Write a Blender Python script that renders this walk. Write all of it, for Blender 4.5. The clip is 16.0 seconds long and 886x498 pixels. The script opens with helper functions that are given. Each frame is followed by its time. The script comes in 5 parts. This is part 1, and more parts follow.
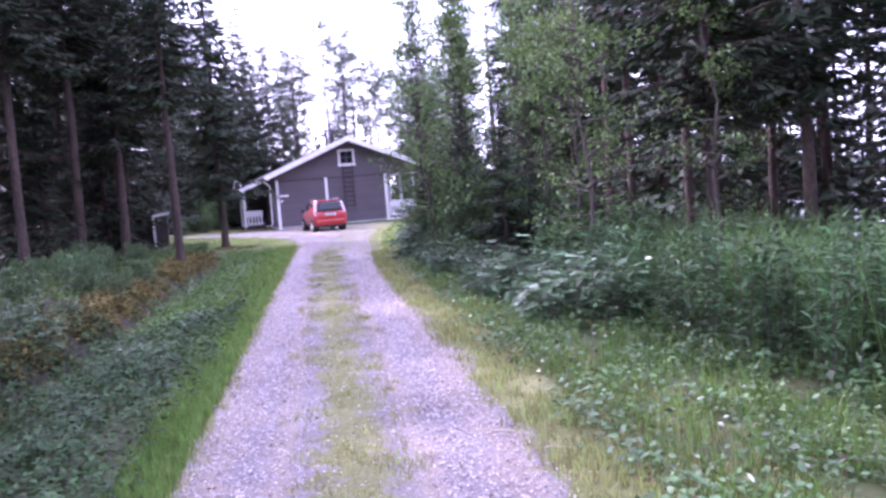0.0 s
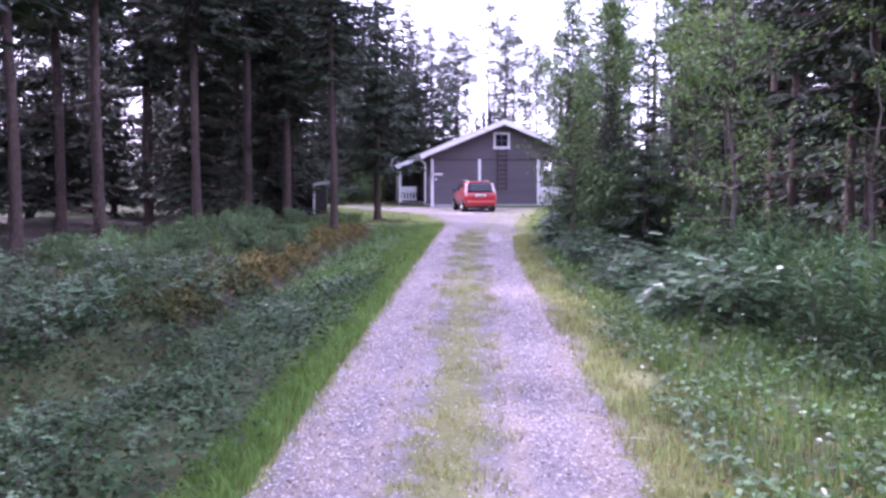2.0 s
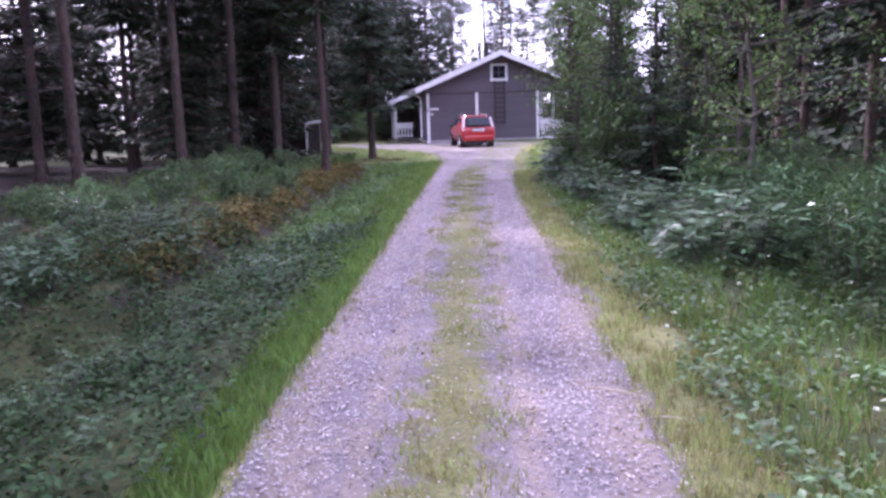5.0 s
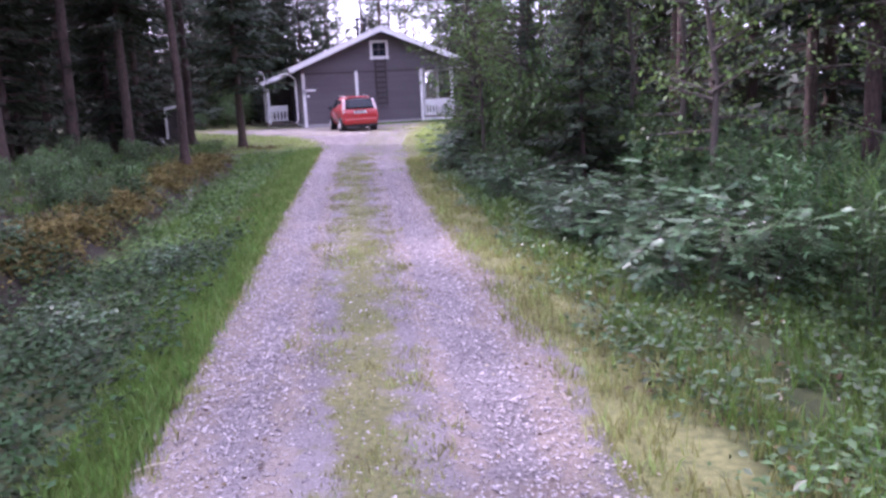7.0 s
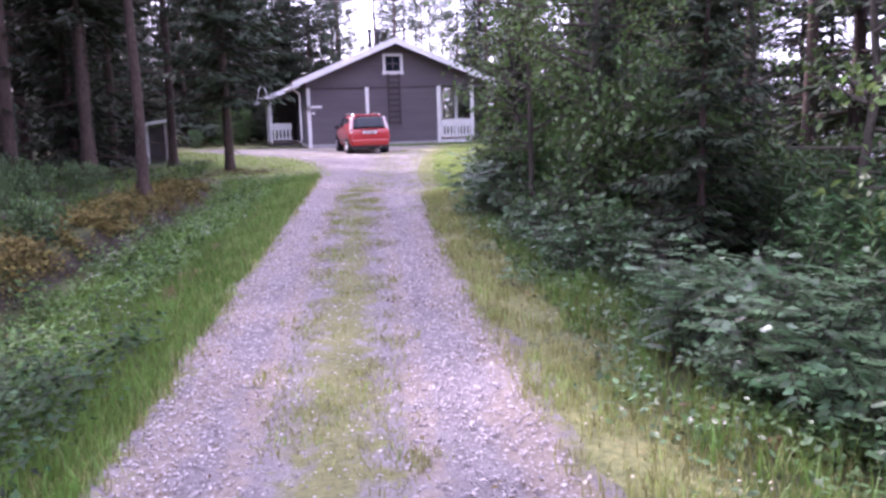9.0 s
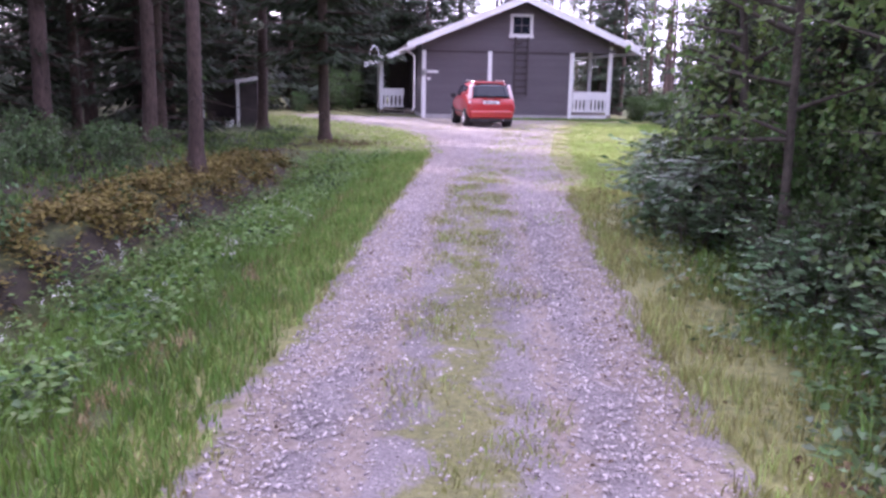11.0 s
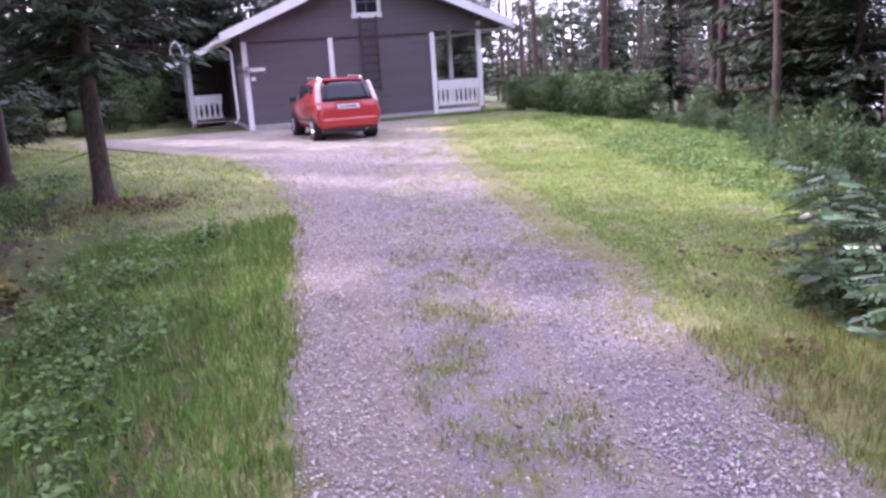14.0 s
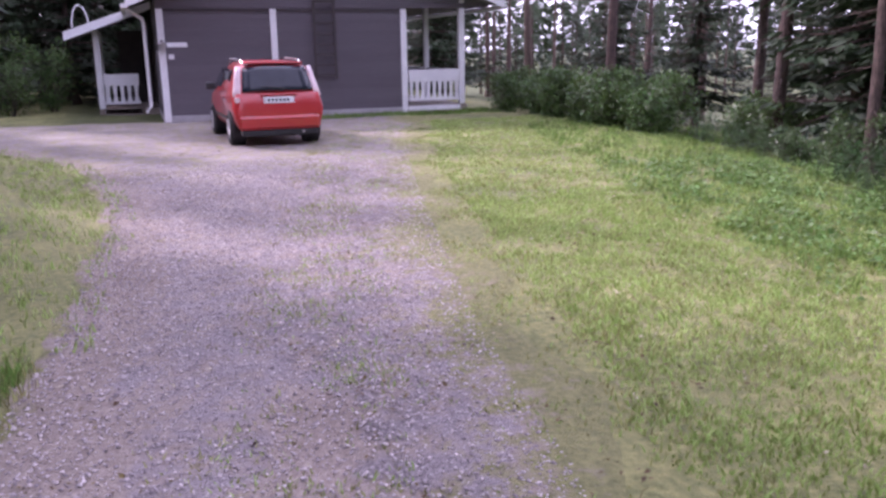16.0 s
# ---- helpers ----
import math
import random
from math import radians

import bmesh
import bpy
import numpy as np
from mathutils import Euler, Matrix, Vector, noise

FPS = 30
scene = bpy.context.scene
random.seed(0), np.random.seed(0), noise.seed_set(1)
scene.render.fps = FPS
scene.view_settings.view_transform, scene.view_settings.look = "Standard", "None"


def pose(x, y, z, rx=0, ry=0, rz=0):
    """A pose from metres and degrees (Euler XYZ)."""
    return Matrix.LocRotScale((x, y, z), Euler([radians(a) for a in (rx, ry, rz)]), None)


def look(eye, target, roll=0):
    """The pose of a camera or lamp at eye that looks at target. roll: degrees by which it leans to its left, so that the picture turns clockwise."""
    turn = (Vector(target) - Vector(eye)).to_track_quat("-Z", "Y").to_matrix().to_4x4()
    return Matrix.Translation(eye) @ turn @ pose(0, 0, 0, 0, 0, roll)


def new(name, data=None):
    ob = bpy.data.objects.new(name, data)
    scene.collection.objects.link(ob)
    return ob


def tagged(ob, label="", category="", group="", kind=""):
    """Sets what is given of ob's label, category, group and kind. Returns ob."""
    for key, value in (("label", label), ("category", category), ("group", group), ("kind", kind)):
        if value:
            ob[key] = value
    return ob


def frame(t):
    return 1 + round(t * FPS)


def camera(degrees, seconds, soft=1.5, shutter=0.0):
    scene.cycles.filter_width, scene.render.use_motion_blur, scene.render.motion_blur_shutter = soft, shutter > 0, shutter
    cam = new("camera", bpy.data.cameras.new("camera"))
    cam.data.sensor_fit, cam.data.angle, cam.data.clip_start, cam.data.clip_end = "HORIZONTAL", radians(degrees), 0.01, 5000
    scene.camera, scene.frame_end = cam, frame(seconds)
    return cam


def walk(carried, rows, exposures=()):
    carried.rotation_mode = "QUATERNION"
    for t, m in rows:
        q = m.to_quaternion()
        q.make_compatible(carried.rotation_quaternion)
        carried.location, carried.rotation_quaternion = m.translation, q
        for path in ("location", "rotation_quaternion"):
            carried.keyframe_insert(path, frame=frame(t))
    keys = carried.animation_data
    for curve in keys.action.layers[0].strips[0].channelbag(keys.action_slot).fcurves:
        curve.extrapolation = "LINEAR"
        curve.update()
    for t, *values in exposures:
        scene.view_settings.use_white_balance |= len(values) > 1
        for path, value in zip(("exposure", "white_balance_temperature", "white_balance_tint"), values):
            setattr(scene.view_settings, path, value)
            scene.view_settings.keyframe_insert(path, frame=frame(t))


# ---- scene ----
cam = camera(56.5, 16.0, soft=2.8)
PATH = [
    (0, (0.664, 0.616, 1.562), (1.261, 2.519, 1.411), -4.4),
    (0.5, (0.659, 0.531, 1.546), (1.257, 2.439, 1.534), -4.9),
    (1, (0.696, 0.421, 1.555), (1.287, 2.329, 1.458), -4.2),
    (1.5, (0.760, 0.300, 1.569), (1.279, 2.226, 1.424), -1.8),
    (2, (0.850, 0.176, 1.600), (1.089, 2.154, 1.424), -0.1),
    (2.5, (0.890, 0.115, 1.620), (1.035, 2.098, 1.407), 1.2),
    (3, (0.897, 0.151, 1.640), (1.038, 2.125, 1.353), -1.2),
    (3.2, (0.906, 0.209, 1.640), (1.054, 2.183, 1.355), -2.6),
    (5.3, (1.016, 1.358, 1.610), (1.297, 3.308, 1.264), -1.2),
    (5.5, (1.001, 1.567, 1.606), (1.411, 3.492, 1.250), -1.1),
    (6, (1.016, 2.246, 1.620), (1.513, 4.151, 1.266), -2.4),
    (6.5, (1.147, 3.067, 1.593), (1.651, 4.967, 1.223), -1.5),
    (7, (1.316, 4.007, 1.583), (1.823, 5.903, 1.197), -2.7),
    (7.5, (1.554, 5.063, 1.570), (2.048, 6.965, 1.199), -1.7),
    (8, (1.771, 6.158, 1.518), (2.270, 8.060, 1.154), -1.5),
    (8.5, (1.994, 7.235, 1.491), (2.490, 9.137, 1.124), -1.6),
    (9, (2.233, 8.381, 1.493), (2.720, 10.291, 1.157), -1.5),
    (9.5, (2.464, 9.518, 1.500), (2.749, 11.473, 1.188), -1.3),
    (9.7, (2.533, 9.973, 1.488), (2.786, 11.930, 1.160), -0.9),
    (12, (2.854, 15.414, 1.281), (3.096, 17.356, 0.870), 1.6),
    (12.5, (2.854, 16.673, 1.290), (3.137, 18.608, 0.871), 0.9),
    (13, (2.832, 17.997, 1.310), (3.262, 19.904, 0.888), -0.6),
    (13.5, (2.884, 19.340, 1.400), (3.414, 21.220, 0.971), -2.5),
    (14, (3.133, 20.720, 1.540), (3.747, 22.572, 1.101), -3.7),
    (14.5, (3.482, 22.105, 1.590), (4.435, 23.807, 1.147), -6.0),
    (15, (3.921, 23.537, 1.640), (4.842, 25.261, 1.216), -5.7),
    (15.5, (4.535, 24.865, 1.600), (5.353, 26.647, 1.208), -5.0),
    (16, (5.281, 26.044, 1.480), (5.949, 27.870, 1.011), -0.9),
]
UNIT = 0.94         # metres to one unit of the plan below
EXPOSURES = [(0.0, 1.95, 5430, 53), (1.5, 1.88, 5450, 53), (3.0, 1.74, 5520, 53), (5.5, 1.6, 5620, 49), (8.0, 1.68, 5700, 49), (9.5, 1.82, 5760, 48), (12.5, 1.78, 5850, 49), (14.5, 1.67, 5800, 48), (16.0, 1.24, 5880, 47)]
walk(cam, [(t, look(Vector(eye) * UNIT, Vector(target) * UNIT, roll)) for t, eye, target, roll in PATH], EXPOSURES)

# ---- light ----
SUN_TO = Vector((-0.50, 0.66, 0.62)).normalized()
world = bpy.data.worlds.new("sky")
scene.world = world
world.use_nodes = True
wn, wl = world.node_tree.nodes, world.node_tree.links
sky = wn.new("ShaderNodeTexSky")
sky.sky_type, sky.sun_disc = "NISHITA", False
sky.sun_elevation = math.asin(SUN_TO.z)
sky.sun_rotation = math.atan2(SUN_TO.x, SUN_TO.y)
sky.air_density, sky.dust_density = 1.0, 3.0
cloud = wn.new("ShaderNodeMix")
cloud.data_type = "RGBA"
cloud.inputs[0].default_value = 0.6
cloud.inputs[7].default_value = (11.0, 11.5, 12.5, 1)
wl.new(sky.outputs[0], cloud.inputs[6])
wl.new(cloud.outputs[2], wn["Background"].inputs[0])
wn["Background"].inputs[1].default_value = 0.12
sun_data = bpy.data.lights.new("sun", "SUN")
sun_data.energy, sun_data.angle, sun_data.color = 2.0, radians(2), (1.0, 0.95, 0.86)
sun = new("sun", sun_data)
sun.matrix_world = look(SUN_TO * 60, (0, 0, 0))


# ---- materials ----
def mat(name, c1, c2, rough=0.7, scale=6.0, fine=60.0, bump=0.3, metal=0.0, rand=0.0, island=0.0, spec=0.5, trans=0.0, stretch=(1, 1, 1), coat=0.0):
    """Two colours mixed by broad and fine noise, with relief; rand and island vary the value from piece to piece."""
    m = bpy.data.materials.new(name)
    m.use_nodes = True
    n, l = m.node_tree.nodes, m.node_tree.links
    b = n["Principled BSDF"]
    tc, mp = n.new("ShaderNodeTexCoord"), n.new("ShaderNodeMapping")
    mp.inputs["Scale"].default_value = stretch
    l.new(tc.outputs["Object"], mp.inputs[0])
    broad, grain = n.new("ShaderNodeTexNoise"), n.new("ShaderNodeTexNoise")
    broad.inputs["Scale"].default_value, grain.inputs["Scale"].default_value = scale, fine
    broad.inputs["Detail"].default_value = 5
    l.new(mp.outputs[0], broad.inputs[0]), l.new(mp.outputs[0], grain.inputs[0])
    mean = n.new("ShaderNodeMath")
    mean.operation = "MULTIPLY_ADD"
    mean.inputs[1].default_value = 0.55
    l.new(grain.outputs[0], mean.inputs[0])
    half = n.new("ShaderNodeMath")
    half.operation = "MULTIPLY"
    half.inputs[1].default_value = 0.5
    l.new(broad.outputs[0], half.inputs[0]), l.new(half.outputs[0], mean.inputs[2])
    ramp = n.new("ShaderNodeValToRGB")
    ramp.color_ramp.elements[0].position, ramp.color_ramp.elements[1].position = 0.34, 0.70
    ramp.color_ramp.elements[0].color, ramp.color_ramp.elements[1].color = (*c1, 1), (*c2, 1)
    l.new(mean.outputs[0], ramp.inputs[0])
    out = ramp.outputs[0]
    for amount, kind, sock in ((rand, "ShaderNodeObjectInfo", "Random"), (island, "ShaderNodeNewGeometry", "Random Per Island")):
        if amount:
            src, rng, hsv = n.new(kind), n.new("ShaderNodeMapRange"), n.new("ShaderNodeHueSaturation")
            rng.inputs["To Min"].default_value, rng.inputs["To Max"].default_value = 1 - amount, 1 + amount
            l.new(src.outputs[sock], rng.inputs[0]), l.new(rng.outputs[0], hsv.inputs["Value"])
            hue = n.new("ShaderNodeMapRange")
            hue.inputs["To Min"].default_value, hue.inputs["To Max"].default_value = 0.5 - amount * 0.05, 0.5 + amount * 0.05
            l.new(src.outputs[sock], hue.inputs[0]), l.new(hue.outputs[0], hsv.inputs["Hue"])
            l.new(out, hsv.inputs["Color"])
            out = hsv.outputs[0]
    l.new(out, b.inputs["Base Color"])
    b.inputs["Roughness"].default_value, b.inputs["Metallic"].default_value = rough, metal
    b.inputs["Specular IOR Level"].default_value = spec
    b.inputs["Coat Weight"].default_value = coat
    if bump:
        bp = n.new("ShaderNodeBump")
        bp.inputs["Strength"].default_value, bp.inputs["Distance"].default_value = bump, 0.02
        l.new(grain.outputs[0], bp.inputs["Height"]), l.new(bp.outputs[0], b.inputs["Normal"])
    if trans:
        tr, mx = n.new("ShaderNodeBsdfTranslucent"), n.new("ShaderNodeMixShader")
        mx.inputs[0].default_value = trans
        l.new(out, tr.inputs[0]), l.new(b.outputs[0], mx.inputs[1]), l.new(tr.outputs[0], mx.inputs[2])
        l.new(mx.outputs[0], n["Material Output"].inputs[0])
    return m


def zone_mat(name, zones, attrs, edge=0.35, bump=0.6, rough=0.9):
    """Ground covers laid over one another: each a colour pair, shown where its attribute, broken up by noise, is high."""
    m = bpy.data.materials.new(name)
    m.use_nodes = True
    n, l = m.node_tree.nodes, m.node_tree.links
    b = n["Principled BSDF"]
    b.inputs["Roughness"].default_value = rough
    tc = n.new("ShaderNodeTexCoord")

    def noi(scale, detail=6):
        t = n.new("ShaderNodeTexNoise")
        t.inputs["Scale"].default_value, t.inputs["Detail"].default_value = scale, detail
        t.inputs["Roughness"].default_value = 0.65
        l.new(tc.outputs["Object"], t.inputs[0])
        return t
    big, mid, small = noi(0.7), noi(5.0), noi(70.0, 3)
    prev = None
    for k, (dark, light, scale) in enumerate(zones):
        grain = noi(scale, 4)
        add = n.new("ShaderNodeMath")
        add.operation = "MULTIPLY_ADD"
        add.inputs[1].default_value = 0.45
        l.new(big.outputs[0], add.inputs[0])
        sc = n.new("ShaderNodeMath")
        sc.operation = "MULTIPLY"
        sc.inputs[1].default_value = 0.6
        l.new(grain.outputs[0], sc.inputs[0]), l.new(sc.outputs[0], add.inputs[2])
        ramp = n.new("ShaderNodeValToRGB")
        ramp.color_ramp.elements[0].position, ramp.color_ramp.elements[1].position = 0.38, 0.68
        ramp.color_ramp.elements[0].color, ramp.color_ramp.elements[1].color = (*dark, 1), (*light, 1)
        l.new(add.outputs[0], ramp.inputs[0])
        if prev is None:
            prev = ramp.outputs[0]
            continue
        at = n.new("ShaderNodeAttribute")
        at.attribute_name = attrs[k - 1]
        shift = n.new("ShaderNodeMath")
        shift.operation = "MULTIPLY_ADD"
        shift.inputs[1].default_value, shift.inputs[2].default_value = 1.6 * edge, -0.8 * edge
        l.new(mid.outputs[0], shift.inputs[0])
        tot = n.new("ShaderNodeMath")
        l.new(at.outputs["Fac"], tot.inputs[0]), l.new(shift.outputs[0], tot.inputs[1])
        rng = n.new("ShaderNodeMapRange")
        rng.inputs["From Min"].default_value, rng.inputs["From Max"].default_value = 0.4, 0.6
        l.new(tot.outputs[0], rng.inputs[0])
        mx = n.new("ShaderNodeMix")
        mx.data_type = "RGBA"
        l.new(rng.outputs[0], mx.inputs[0]), l.new(prev, mx.inputs[6]), l.new(ramp.outputs[0], mx.inputs[7])
        prev = mx.outputs[2]
    l.new(prev, b.inputs["Base Color"])
    bp = n.new("ShaderNodeBump")
    bp.inputs["Strength"].default_value, bp.inputs["Distance"].default_value = bump, 0.03
    l.new(small.outputs[0], bp.inputs["Height"]), l.new(bp.outputs[0], b.inputs["Normal"])
    return m


M = {
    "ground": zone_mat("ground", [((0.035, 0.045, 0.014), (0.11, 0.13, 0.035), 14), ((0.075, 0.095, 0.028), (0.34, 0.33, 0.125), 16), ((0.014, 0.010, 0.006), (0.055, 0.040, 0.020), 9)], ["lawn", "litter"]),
    "drive": zone_mat("gravel", [((0.13, 0.112, 0.11), (0.47, 0.41, 0.40), 55), ((0.23, 0.182, 0.145), (0.47, 0.39, 0.325), 30), ((0.13, 0.14, 0.05), (0.33, 0.32, 0.13), 22)], ["dirt", "strip"], edge=0.75, bump=0.9),
    "stone": mat("stone", (0.31, 0.265, 0.26), (0.66, 0.58, 0.57), 0.85, 20, 200, 0.2, island=0.45),
    "grass": mat("grass", (0.10, 0.19, 0.032), (0.20, 0.32, 0.07), 0.55, 0.8, 9, 0, island=0.45, trans=0.35),
    "dry": mat("dry_grass", (0.23, 0.26, 0.075), (0.42, 0.40, 0.16), 0.6, 0.9, 9, 0, island=0.45, trans=0.3),
    "lawn": mat("lawn_grass", (0.24, 0.36, 0.08), (0.43, 0.54, 0.175), 0.6, 0.5, 7, 0, island=0.35, trans=0.35),
    "reed": mat("tall_grass", (0.10, 0.19, 0.04), (0.20, 0.33, 0.09), 0.5, 0.9, 9, 0, island=0.35, trans=0.35),
    # dark green, with the shade of ditch and undergrowth mixed into the colour
    "herb": mat("herb_leaf_shaded", (0.022, 0.050, 0.016), (0.068, 0.118, 0.038), 0.55, 1.2, 14, 0, island=0.6, trans=0.25, spec=0.25),
    "brown": mat("dead_leaf", (0.07, 0.045, 0.02), (0.19, 0.125, 0.05), 0.8, 1.2, 14, 0, island=0.5),
    "leaf": mat("leaf", (0.048, 0.10, 0.026), (0.13, 0.215, 0.058), 0.42, 1.2, 14, 0, island=0.45, rand=0.2, trans=0.3),
    "rasp": mat("raspberry_leaf", (0.06, 0.125, 0.04), (0.155, 0.25, 0.09), 0.36, 1.2, 14, 0, island=0.4, rand=0.15, trans=0.2),
    "needle": mat("spruce_needles", (0.016, 0.030, 0.012), (0.040, 0.062, 0.024), 0.65, 0.7, 12, 0, island=0.4, rand=0.25, trans=0.1),
    "pine": mat("pine_needles", (0.026, 0.045, 0.020), (0.060, 0.090, 0.038), 0.65, 0.7, 12, 0, island=0.4, rand=0.25, trans=0.12),
    "bark": mat("spruce_bark", (0.038, 0.027, 0.022), (0.12, 0.082, 0.066), 0.95, 3, 24, 1.0, stretch=(1, 1, 0.35), rand=0.2),
    "pbark": mat("pine_bark", (0.045, 0.032, 0.027), (0.12, 0.078, 0.06), 0.95, 2, 18, 1.0, stretch=(1, 1, 0.35), rand=0.2),
    "stem": mat("grey_stem", (0.05, 0.042, 0.034), (0.13, 0.11, 0.085), 0.85, 5, 30, 0.5, rand=0.2),
    "moss": mat("moss", (0.10, 0.085, 0.022), (0.27, 0.21, 0.055), 0.95, 5, 60, 1.0, island=0.3),
    "wall": mat("grey_paint", (0.105, 0.092, 0.105), (0.135, 0.118, 0.132), 0.75, 1.5, 30, 0.25, stretch=(0.3, 1, 3), rand=0.06),
    "white": mat("white_paint", (0.68, 0.68, 0.69), (0.84, 0.84, 0.84), 0.55, 2.5, 40, 0.15, rand=0.04),
    "dark": mat("dark_stain", (0.035, 0.028, 0.030), (0.075, 0.060, 0.058), 0.8, 4, 40, 0.3),
    "roof": mat("roof_felt", (0.06, 0.057, 0.06), (0.12, 0.112, 0.115), 0.9, 3, 60, 0.4),
    "soffit": mat("soffit", (0.12, 0.10, 0.11), (0.18, 0.15, 0.16), 0.8, 3, 40, 0.3),
    "found": mat("concrete", (0.30, 0.29, 0.29), (0.46, 0.44, 0.44), 0.9, 4, 50, 0.4),
    "deck": mat("deck_wood", (0.20, 0.17, 0.14), (0.33, 0.28, 0.24), 0.8, 3, 30, 0.3, stretch=(1, 6, 1)),
    "red": mat("red_car_paint", (0.43, 0.022, 0.024), (0.49, 0.032, 0.030), 0.35, 1.5, 300, 0, coat=0.7),
    "glass": mat("tinted_glass", (0.012, 0.016, 0.024), (0.02, 0.025, 0.035), 0.07, 1, 5, 0, spec=0.35),
    "lens": mat("lamp_lens", (0.62, 0.45, 0.46), (0.80, 0.66, 0.66), 0.15, 6, 40, 0, spec=0.8),
    "lensred": mat("red_lens", (0.40, 0.02, 0.02), (0.5, 0.04, 0.03), 0.2, 6, 40, 0, spec=0.8),
    "black": mat("black_plastic", (0.016, 0.016, 0.018), (0.035, 0.034, 0.036), 0.6, 6, 80, 0.1),
    "tyre": mat("tyre_rubber", (0.016, 0.016, 0.016), (0.032, 0.031, 0.030), 0.9, 6, 80, 0.3),
    "alloy": mat("alloy", (0.46, 0.46, 0.48), (0.62, 0.62, 0.64), 0.3, 6, 40, 0, metal=0.8),
    "plate": mat("plate_white", (0.70, 0.70, 0.72), (0.80, 0.80, 0.80), 0.4, 6, 40, 0),
    "curtain": mat("dim_room", (0.030, 0.018, 0.018), (0.075, 0.040, 0.038), 0.9, 4, 20, 0),
    "flower": mat("white_flower", (0.62, 0.62, 0.56), (0.82, 0.82, 0.76), 0.7, 3, 20, 0, trans=0.2),
    "straw": mat("straw", (0.45, 0.38, 0.26), (0.62, 0.55, 0.42), 0.8, 5, 30, 0),
    "rowan": mat("rowan_leaf", (0.058, 0.12, 0.052), (0.15, 0.245, 0.11), 0.32, 1.2, 14, 0, island=0.45, rand=0.15, trans=0.2),
    "willow": mat("willowherb_leaf", (0.032, 0.078, 0.026), (0.09, 0.17, 0.052), 0.55, 1.2, 14, 0, island=0.45, rand=0.2, trans=0.3),
    "birch": mat("birch_leaf", (0.075, 0.145, 0.038), (0.20, 0.30, 0.085), 0.42, 1.2, 14, 0, island=0.45, rand=0.2, trans=0.4),
    "hay": mat("withered_straw", (0.24, 0.18, 0.085), (0.40, 0.31, 0.16), 0.8, 1.0, 12, 0, island=0.4),
}
water_mat = bpy.data.materials.new("lake_water")
water_mat.use_nodes = True
wb = water_mat.node_tree.nodes["Principled BSDF"]
wb.inputs["Base Color"].default_value, wb.inputs["Roughness"].default_value = (0.03, 0.04, 0.045, 1), 0.09
wnz, wbp = water_mat.node_tree.nodes.new("ShaderNodeTexNoise"), water_mat.node_tree.nodes.new("ShaderNodeBump")
wnz.inputs["Scale"].default_value, wbp.inputs["Strength"].default_value = 1.3, 0.12
water_mat.node_tree.links.new(wnz.outputs[0], wbp.inputs["Height"])
water_mat.node_tree.links.new(wbp.outputs[0], wb.inputs["Normal"])

# ---- plan of the ground ----
BASE = -0.25


def left_edge(y):
    y = np.asarray(y, float)
    return np.where(y < 31, -0.59 + 0.167 * y, np.interp(y, [31, 36, 40, 43, 46, 50], [4.59, 4.9, 4.3, 2.6, 0.8, 0.3]))


def right_edge(y):
    return np.interp(np.asarray(y, float), [-8, 18, 24.7, 28, 31, 36, 42, 46, 50], [0.76, 4.79, 6.1, 6.95, 7.6, 8.9, 10.6, 12.2, 12.6])


def wave(x, y, s):
    return np.sin(x * 1.7 * s + 1.3 * np.sin(y * 0.9 * s)) * np.cos(y * 1.3 * s + 0.7 * np.sin(x * 1.1 * s + 2.0))


def height(x, y):
    x, y = np.asarray(x, float), np.asarray(y, float)
    e, r = left_edge(np.minimum(y, 31)) - x + np.maximum(y - 31, 0) * 0.167, x - right_edge(y)
    ditch = np.interp(e, [0, 0.35, 1.9, 2.3, 2.75, 3.6, 8], [0, -0.02, -0.33, -0.37, 0.10, 0.20, 0.32])
    flat = np.interp(e, [0, 3, 8], [0, 0.04, 0.12])
    f = np.clip((y - 27.5) / 4.0, 0, 1)
    z = BASE + ditch * (1 - f) + flat * f
    slope = np.interp(r, [0, 0.7, 1.8, 4.5, 12, 24, 40, 90], [0, -0.02, -0.14, -0.22, -0.9, -2.6, -3.4, -4.0])
    lawn = np.interp(r, [0, 2, 5, 9, 14, 24, 40, 90], [0, 0.0, -0.12, -0.55, -1.1, -2.6, -3.4, -4.0])
    g = np.clip((y - 22) / 6.0, 0, 1)
    # level ground under the house
    hx = np.interp(x, [11, 14.8, 17], [1, 1, 0]) * np.interp(y, [42, 47, 66, 74], [0, 1, 1, 0])
    z = z + (slope * (1 - g) + lawn * g) * (1 - hx)
    rough = np.clip(np.maximum(e, r) / 1.2, 0, 1) * (1 - 0.7 * np.clip((y - 30) / 6, 0, 1))
    return z + rough * (0.045 * wave(x, y, 1.1) + 0.03 * wave(x + 5, y + 2, 3.1))


# ---- mesh helpers ----
def np_mesh(name, verts, faces, mats, index=None, smooth=False):
    me = bpy.data.meshes.new(name)
    verts, faces = np.asarray(verts, np.float32), np.asarray(faces, np.int32)
    k = faces.shape[1]
    me.vertices.add(len(verts)), me.loops.add(faces.size), me.polygons.add(len(faces))
    me.vertices.foreach_set("co", verts.ravel())
    me.loops.foreach_set("vertex_index", faces.ravel())
    me.polygons.foreach_set("loop_start", np.arange(0, faces.size, k, dtype=np.int32))
    if index is not None:
        me.polygons.foreach_set("material_index", np.asarray(index, np.int32))
    for m in mats:
        me.materials.append(m)
    me.update(calc_edges=True)
    if smooth:
        me.shade_smooth()
    return me


